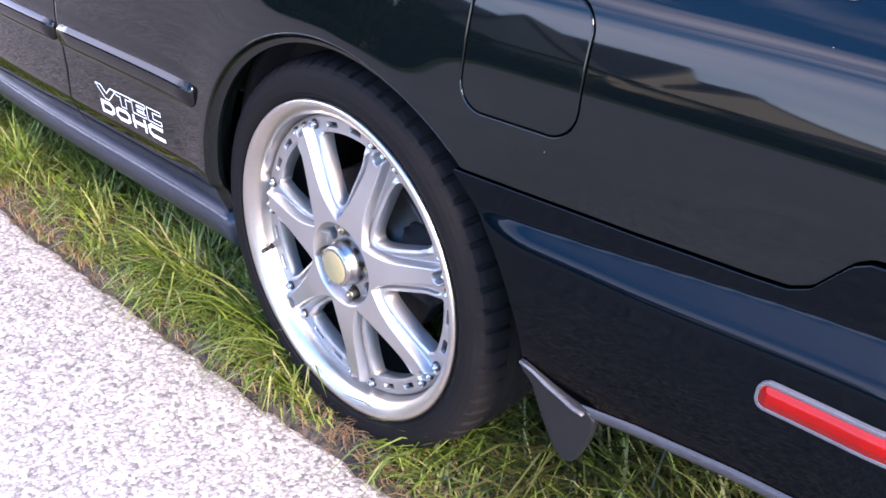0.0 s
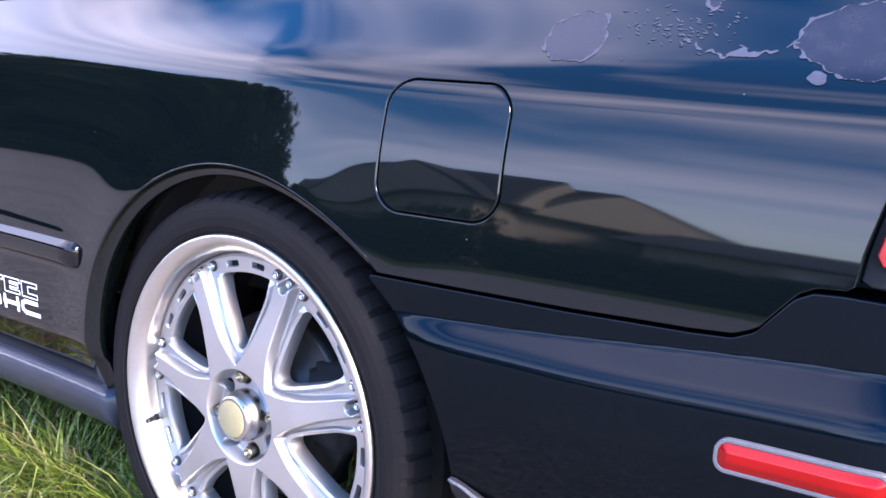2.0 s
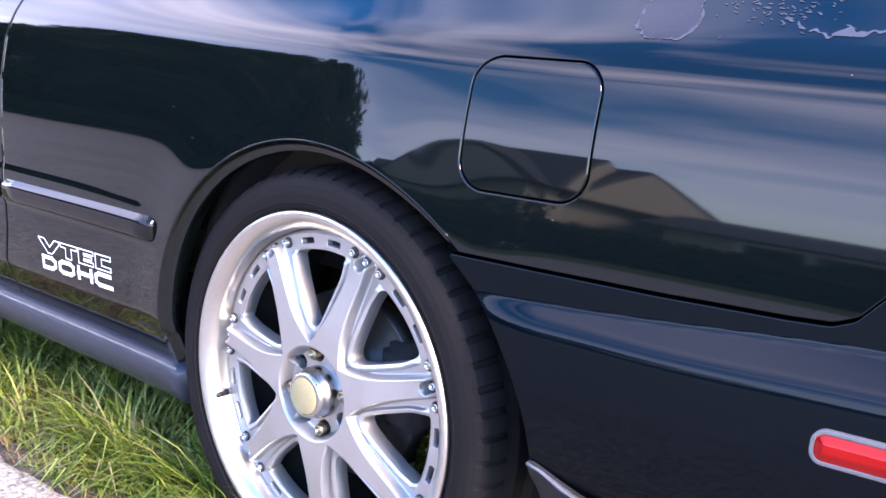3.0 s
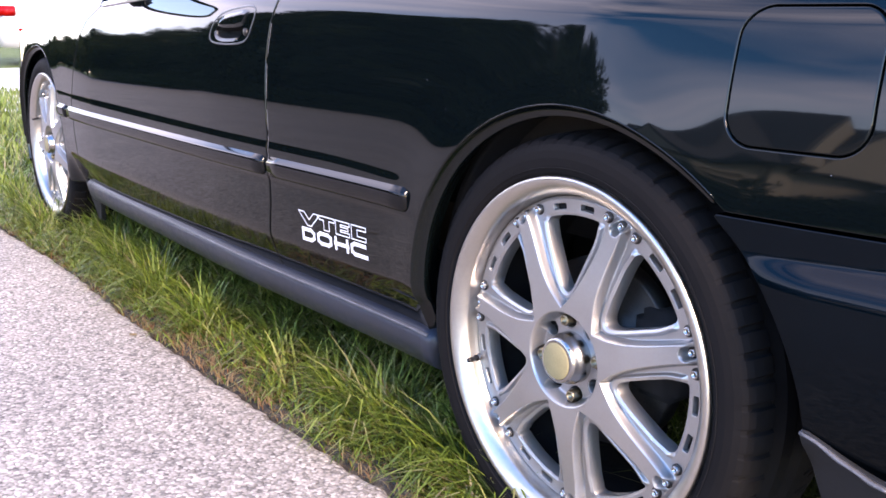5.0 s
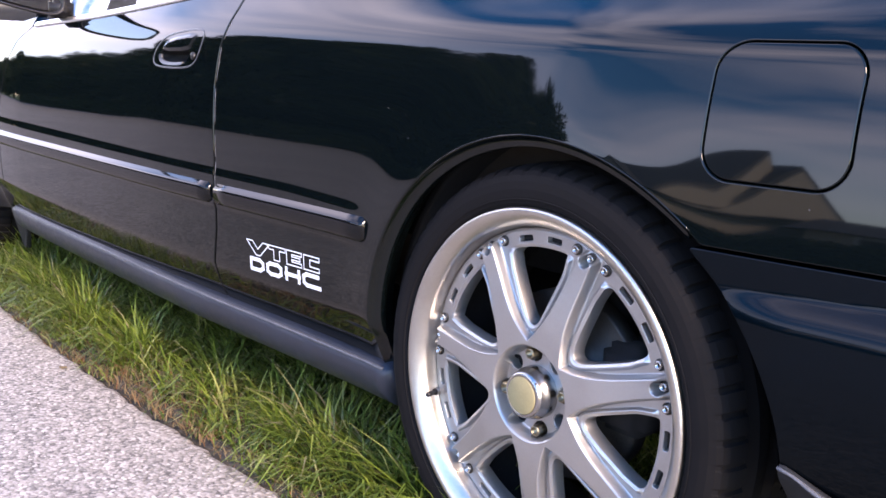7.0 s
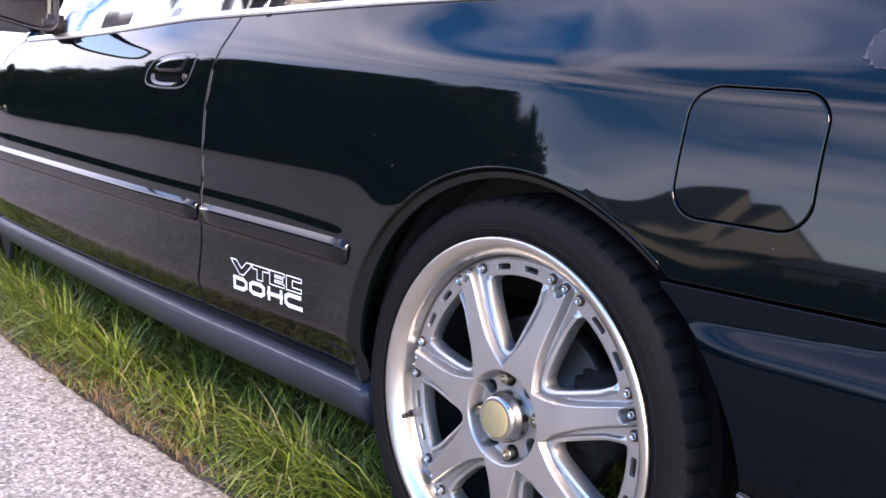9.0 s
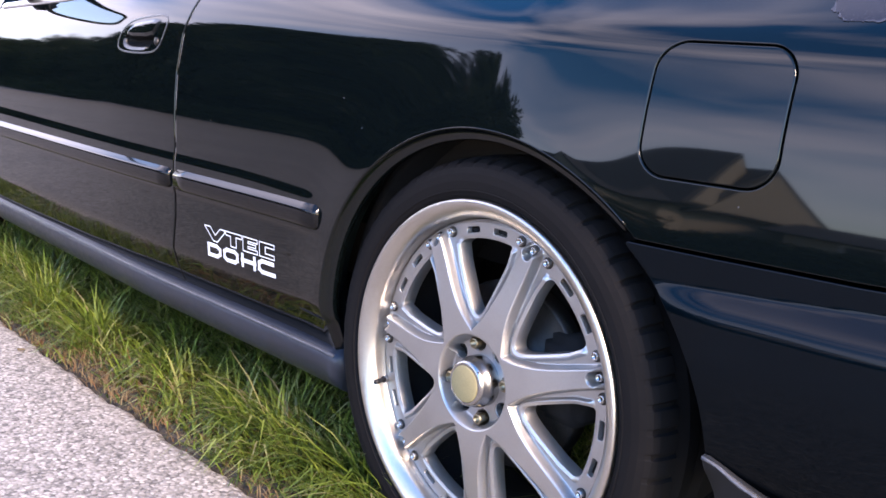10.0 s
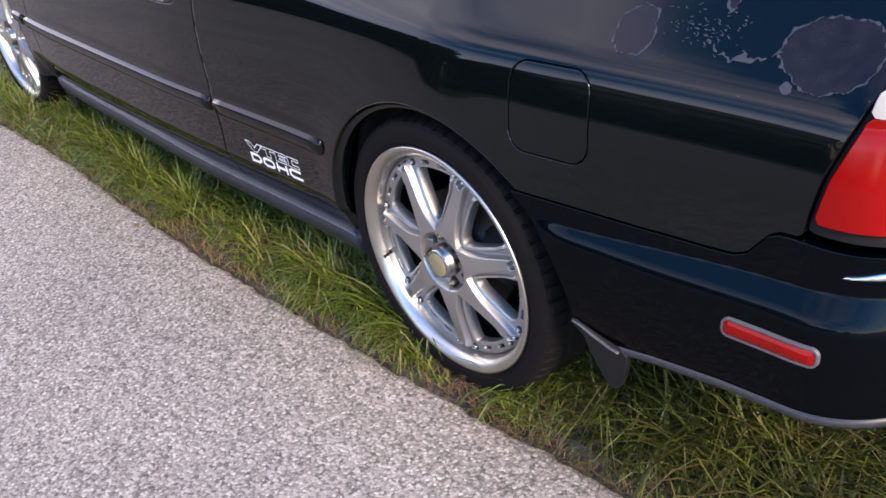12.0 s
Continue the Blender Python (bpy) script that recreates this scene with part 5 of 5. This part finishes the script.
def build_decal(parent):
    """White stick-on letters: an outlined upper word and a solid lower word, laid on the flank."""
    X0, X1, Z0, Z1 = -0.697, -0.473, 0.338, 0.3905
    # lower word in solid strokes
    def low(ch, u):
        w, h = 0.19, 0.36
        P = {"D": [[(0.015, 0.0), (w * .75, 0.0), (w, 0.1), (w, h - .1), (w * .75, h), (0.015, h), (0.015, 0.0)]],
             "O": [[(0.04, 0), (w - .04, 0), (w, 0.08), (w, h - .08), (w - .04, h), (0.04, h), (0, h - .08), (0, .08), (0.04, 0)]],
             "H": [[(0.01, 0), (0.01, h)], [(w - .01, 0), (w - .01, h)], [(0, h / 2), (w, h / 2)]],
             "C": [[(w, h), (0.04, h), (0, h - .08), (0, .08), (0.04, 0), (w + .02, 0)]]}[ch]
        return [[(u + a, b) for a, b in p] for p in P]
    def letter2(paths, wm, name):
        verts, faces = [], []
        for p in paths:
            q = [Vector((X0 + a * (X1 - X0), Z0 + b * (Z1 - Z0) + 0.004 * a)) for a, b in p]
            for a, b in zip(q, q[1:]):
                d = (b - a).normalized()
                n, e = Vector((-d.y, d.x)) * wm / 2, d * wm * 0.45
                k = len(verts)
                for c in (a - e - n, b + e - n, b + e + n, a - e + n):
                    verts.append((c.x, float(side_y(np.array([c.x]), np.array([c.y]))[0]) - 0.0008 - 0.00003 * (k // 4), c.y))
                faces.append((k, k + 1, k + 2, k + 3))
        data_part(name, verts, faces, WHITE, parent, "white vinyl letter", smooth=False)
    for ch, u in (("D", 0.035), ("O", 0.29), ("H", 0.545), ("C", 0.79)):
        letter2(low(ch, u), 0.0071, "letter")
    t, bse = 1.0, 0.52
    outline = [
        [(0.0, t), (0.085, t), (0.16, 0.74), (0.235, t), (0.33, t), (0.19, bse), (0.13, bse), (0.0, t)],
        [(0.29, t), (0.55, t), (0.55, 0.87), (0.47, 0.87), (0.47, bse), (0.39, bse), (0.39, 0.87), (0.33, 0.87), (0.29, t)],
        [(0.57, t), (0.77, t), (0.77, 0.88), (0.64, 0.88), (0.64, 0.81), (0.75, 0.81), (0.75, 0.71), (0.64, 0.71), (0.64, 0.64), (0.77, 0.64), (0.77, bse), (0.57, bse), (0.57, t)],
        [(0.80, t), (1.0, t), (1.0, 0.87), (0.88, 0.87), (0.88, 0.65), (1.0, 0.65), (1.0, bse), (0.80, bse), (0.80, t)],
    ]
    for p in outline:
        letter2([p], 0.0019, "outline_letter")


def build_upper(car):
    """Belt trim, side glass, pillars, roof, bonnet and rear deck, and the door mirror."""
    def belt(x, up, out):
        z = float(belt_z(x)) + up
        return (x, float(side_y(np.array([x]), np.array([float(belt_z(x))]))[0]) + out, z)
    secs = []
    for x in np.linspace(-1.87, -0.15, 50):
        secs.append([belt(x, -0.003, 0.000), belt(x, -0.001, -0.0035), belt(x, 0.002, -0.0045), belt(x, 0.006, -0.003), belt(x, 0.0095, 0.000), belt(x, 0.012, 0.004), belt(x, 0.013, 0.012), belt(x, -0.004, 0.012)])
    sweep("belt_trim", secs, BRIGHT, car, "bright trim strip below the side window")
    # glass
    def pane(name, xs, top, y_in):
        v, f = [], []
        for x in xs:
            a = belt(x, 0.010, 0.006)
            h = float(np.interp(x, *top))
            v += [a, (x, a[1] + (h - a[2]) * y_in, h)]
        f = [(2 * i, 2 * i + 2, 2 * i + 3, 2 * i + 1) for i in range(len(xs) - 1)]
        ob = data_part(name, v, f, GLASS, car, "clear side window glass")
        md = ob.modifiers.new("thick", "SOLIDIFY")
        md.thickness = 0.004
        ob.visible_shadow = False
        m = ob.copy()
        scene.collection.objects.link(m)
        m.matrix_basis = Matrix.Translation((0, WIDTH, 0)) @ Matrix.Diagonal((1, -1, 1, 1))
    roof = ([-1.95, -1.35, -1.0, -0.45, -0.15], [0.83, 1.19, 1.23, 1.18, 0.95])
    pane("side_window", np.linspace(-1.74, -0.74, 14), roof, 0.42)
    pane("quarter_window", np.linspace(-0.70, -0.15, 10), roof, 0.42)
    # pillars, roof and decks as one skin of cross sections
    secs = []
    for x, z, w in ((-3.44, 0.58, 0.42), (-3.3, 0.63, 0.26), (-3.0, 0.69, 0.14), (-2.6, 0.735, 0.085), (-2.1, 0.79, 0.06), (-1.98, 0.81, 0.06)):
        secs.append([(x, w + (WIDTH - 2 * w) * t, z + 0.045 * (1 - (2 * t - 1) ** 4) - 0.02) for t in np.linspace(0, 1, 13)] + [(x, w + (WIDTH - 2 * w) * t, z - 0.10) for t in np.linspace(1, 0, 13)])
    sweep("bonnet", secs, PAINT, car)
    secs = []
    for x, z in ((-1.36, 1.205), (-1.1, 1.245), (-0.8, 1.25), (-0.4, 1.235), (-0.1, 1.19)):
        w = 0.235
        secs.append([(x, w + (WIDTH - 2 * w) * t, z + 0.04 * (1 - (2 * t - 1) ** 4) - 0.02) for t in np.linspace(0, 1, 13)] + [(x, w + (WIDTH - 2 * w) * t, z - 0.05) for t in np.linspace(1, 0, 13)])
    sweep("roof", secs, PAINT, car)
    def bar(name, a, b, r, mat, lab=""):
        for flip in (0, 1):
            a2, b2 = [Vector((p[0], WIDTH - p[1] if flip else p[1], p[2])) for p in (a, b)]
            ring = lambda c, s_: [(c[0] + s_ * math.cos(q) * 1.3, c[1] + s_ * math.sin(q) * 0.6, c[2] + s_ * 0.6 * math.cos(q)) for q in np.linspace(0, 2 * math.pi, 11)[:-1]]  # noqa: E731
            sweep(name, [ring(a2, r), ring(b2, r)], mat, car, lab)
    bar("windscreen_pillar", (-2.0, 0.075, 0.80), (-1.36, 0.235, 1.20), 0.028, TRIM, "black windscreen pillar")
    bar("door_pillar", (-0.72, 0.075, 0.83), (-0.72, 0.235, 1.20), 0.026, TRIM)
    # windscreen and rear glass
    v = [(-1.99, 0.09, 0.805), (-1.99, WIDTH - 0.09, 0.805), (-1.36, WIDTH - 0.24, 1.2), (-1.36, 0.24, 1.2)]
    for nm, q in (("windscreen", v), ("rear_window", [(-0.1, 0.25, 1.17), (-0.1, WIDTH - 0.25, 1.17), (0.55, WIDTH - 0.27, 0.915), (0.55, 0.27, 0.915)])):
        ob = data_part(nm, q, [(0, 1, 2, 3)], GLASS, car, smooth=False)
        ob.modifiers.new("thick", "SOLIDIFY").thickness = 0.005
        ob.visible_shadow = False
    secs = []
    for x, z, w in ((-0.1, 0.80, 0.30), (0.3, 0.84, 0.30), (0.54, 0.90, 0.27), (0.62, 0.925, 0.25), (0.85, 0.91, 0.27), (0.95, 0.84, 0.33), (0.965, 0.6, 0.34), (0.96, 0.30, 0.36)):
        secs.append([(x, w + (WIDTH - 2 * w) * t, z + 0.012 * (1 - (2 * t - 1) ** 4)) for t in np.linspace(0, 1, 9)] + [(x - 0.03, w + (WIDTH - 2 * w) * t, z - 0.03) for t in np.linspace(1, 0, 9)])
    sweep("rear_deck", secs, PAINT, car)
    bm = bmesh.new()
    box_bm(bm, -1.9, 0.5, 0.13, WIDTH - 0.13, 0.42, 0.70, 0.05)
    part("cabin_floor", bm, DARK, car)
    for sx in (-0.85,):
        for sy in (0.42, 1.22):
            bm = bmesh.new()
            box_bm(bm, sx - 0.25, sx + 0.25, sy - 0.22, sy + 0.22, 0.705, 0.80, 0.04)
            box_bm(bm, sx + 0.2, sx + 0.34, sy - 0.22, sy + 0.22, 0.79, 0.99, 0.05)
            box_bm(bm, sx + 0.24, sx + 0.33, sy - 0.12, sy + 0.12, 1.0, 1.10, 0.03)
            part("car_seat", bm, TRIM, car, "black car seat with headrest")
    # door mirror: a deep black shell, thick at the rim, with its glass set back; a sail plate joins it to the pillar
    def loop(x, grow, tilt=0.0):
        pts = []
        for a in np.linspace(0, 2 * math.pi, 41)[:-1]:
            c, s_ = math.cos(a), math.sin(a)
            u = 0.5 * abs(c) ** 0.5 * (1 if c > 0 else -1)
            w = 0.5 * abs(s_) ** 0.5 * (1 if s_ > 0 else -1)
            y, z = -0.09 + u * (0.185 + grow), 0.862 + w * (0.098 + grow)
            z += -0.20 * (y + 0.09) * (0.6 - w)
            pts.append((x + tilt * (y + 0.09), y, z))
        return pts
    shell = [loop(-1.69, -0.03), loop(-1.668, 0.004), loop(-1.637, 0.010), loop(-1.632, 0.016), loop(-1.634, 0.021), loop(-1.66, 0.020), loop(-1.70, -0.004), loop(-1.73, -0.05), loop(-1.74, -0.085)]
    mir = sweep("door_mirror", shell, TRIM, car, "black door mirror on a sail plate")
    sweep("mirror_glass", [loop(-1.654, 0.0, -0.11), loop(-1.6515, -0.002, -0.11)], MIRROR, mir, "mirror glass", smooth=False)
    bm = bmesh.new()
    box_bm(bm, -1.72, -1.645, -0.02, 0.045, 0.785, 0.835, 0.012)
    part("mirror_foot", bm, TRIM, mir)
    sail = [(-1.83, 0.772), (-1.625, 0.783), (-1.600, 0.845), (-1.555, 0.925), (-1.625, 0.93)]
    v = [(x, 0.030 + (z - 0.775) * 0.42 + o, z) for o in (0.0, 0.02) for x, z in sail]
    data_part("sail_plate", v, [(0, 1, 2, 3, 4), (9, 8, 7, 6, 5)] + [(i, i + 5, (i + 1) % 5 + 5, (i + 1) % 5) for i in range(5)], TRIM, mir, smooth=False)


build_car()


# ---- a pale car ahead, beyond the driveway ----
def build_pale_car():
    car = empty("parked_car", "pale silver saloon car parked ahead beyond the driveway", "car", at=(-14.4, 4.4, 0))
    secs = []
    for y, hw, z0, z1, c in ((-2.25, 0.62, 0.34, 0.72, 0.03), (-2.2, 0.78, 0.26, 0.86, 0.06), (-1.6, 0.86, 0.22, 0.94, 0.10), (0.6, 0.87, 0.22, 0.93, 0.10), (1.9, 0.84, 0.24, 0.78, 0.10), (2.3, 0.6, 0.34, 0.62, 0.05)):
        secs.append([(hw - c, y, z0), (hw, y, z0 + 0.2), (hw, y, z1 - c), (hw - c, y, z1), (-hw + c, y, z1), (-hw, y, z1 - c), (-hw, y, z0 + 0.2), (-hw + c, y, z0)])
    body = sweep("body", secs, PALE, car)
    secs = []
    for y, hw, z in ((-1.5, 0.72, 0.93), (-0.9, 0.58, 1.35), (0.3, 0.58, 1.38), (1.1, 0.72, 0.92)):
        secs.append([(hw + 0.04, y, 0.9), (hw, y, z), (-hw, y, z), (-hw - 0.04, y, 0.9)])
    sweep("cabin", secs, TRIM, car, "dark glazed cabin")
    for sx in (-1, 1):
        bm = bmesh.new()
        box_bm(bm, sx * 0.66 - 0.14, sx * 0.66 + 0.14, -2.262, -2.10, 0.69, 0.83, 0.02)
        box_bm(bm, sx * 0.80 - 0.025, sx * 0.80 + 0.025, -2.22, -2.04, 0.69, 0.83, 0.015)
        part("tail_lamp", bm, RED, car, "red tail lamp")
        bm = bmesh.new()
        box_bm(bm, sx * 0.825 - 0.025, sx * 0.825 + 0.025, -2.03, -1.82, 0.488, 0.522, 0.008)
        part("side_marker", bm, RED, car, "small red side marker")
        for y in (-1.35, 1.35):
            w = lathe("wheel", [(0.0, 0.0), (0.17, 0.0), (0.2, 0.02), (0.29, 0.0), (0.31, 0.04), (0.31, 0.18), (0.0, 0.18)], RUBBER, car, 40)
            w.matrix_basis = Matrix.Translation((sx * 0.875, y, 0.31)) @ Matrix.Rotation(radians(90 * sx), 4, "Z")


def build_leaf(x, y, turn, size):
    """A curled scrap of dead leaf lying on the road."""
    v, f = [], []
    for i in range(5):
        t = i / 4
        w = size * 0.32 * math.sin(math.pi * (0.12 + 0.82 * t))
        for sgn in (-1, 0, 1):
            v.append((size * (t - 0.5), sgn * w, 0.003 + 0.25 * size * (t - 0.4) ** 2 + 0.18 * w * abs(sgn)))
    for i in range(4):
        for k in (0, 1):
            f.append((i * 3 + k, i * 3 + 3 + k, i * 3 + 4 + k, i * 3 + 1 + k))
    ob = data_part("dead_leaf", v, f, STRAW)
    ob.matrix_basis = pose(x, y, float(road_z(y)), 0, 0, turn)
    ob.modifiers.new("thick", "SOLIDIFY").thickness = 0.0008
    tagged(ob, "small curled brown dead leaf on the asphalt", "leaf", "scraps on the road")


build_pale_car()
build_grass()
for x, y, turn, size in ((-1.281, -0.157, 35, 0.02), (-1.52, -0.683, 100, 0.022)):
    build_leaf(x, y, turn, size)
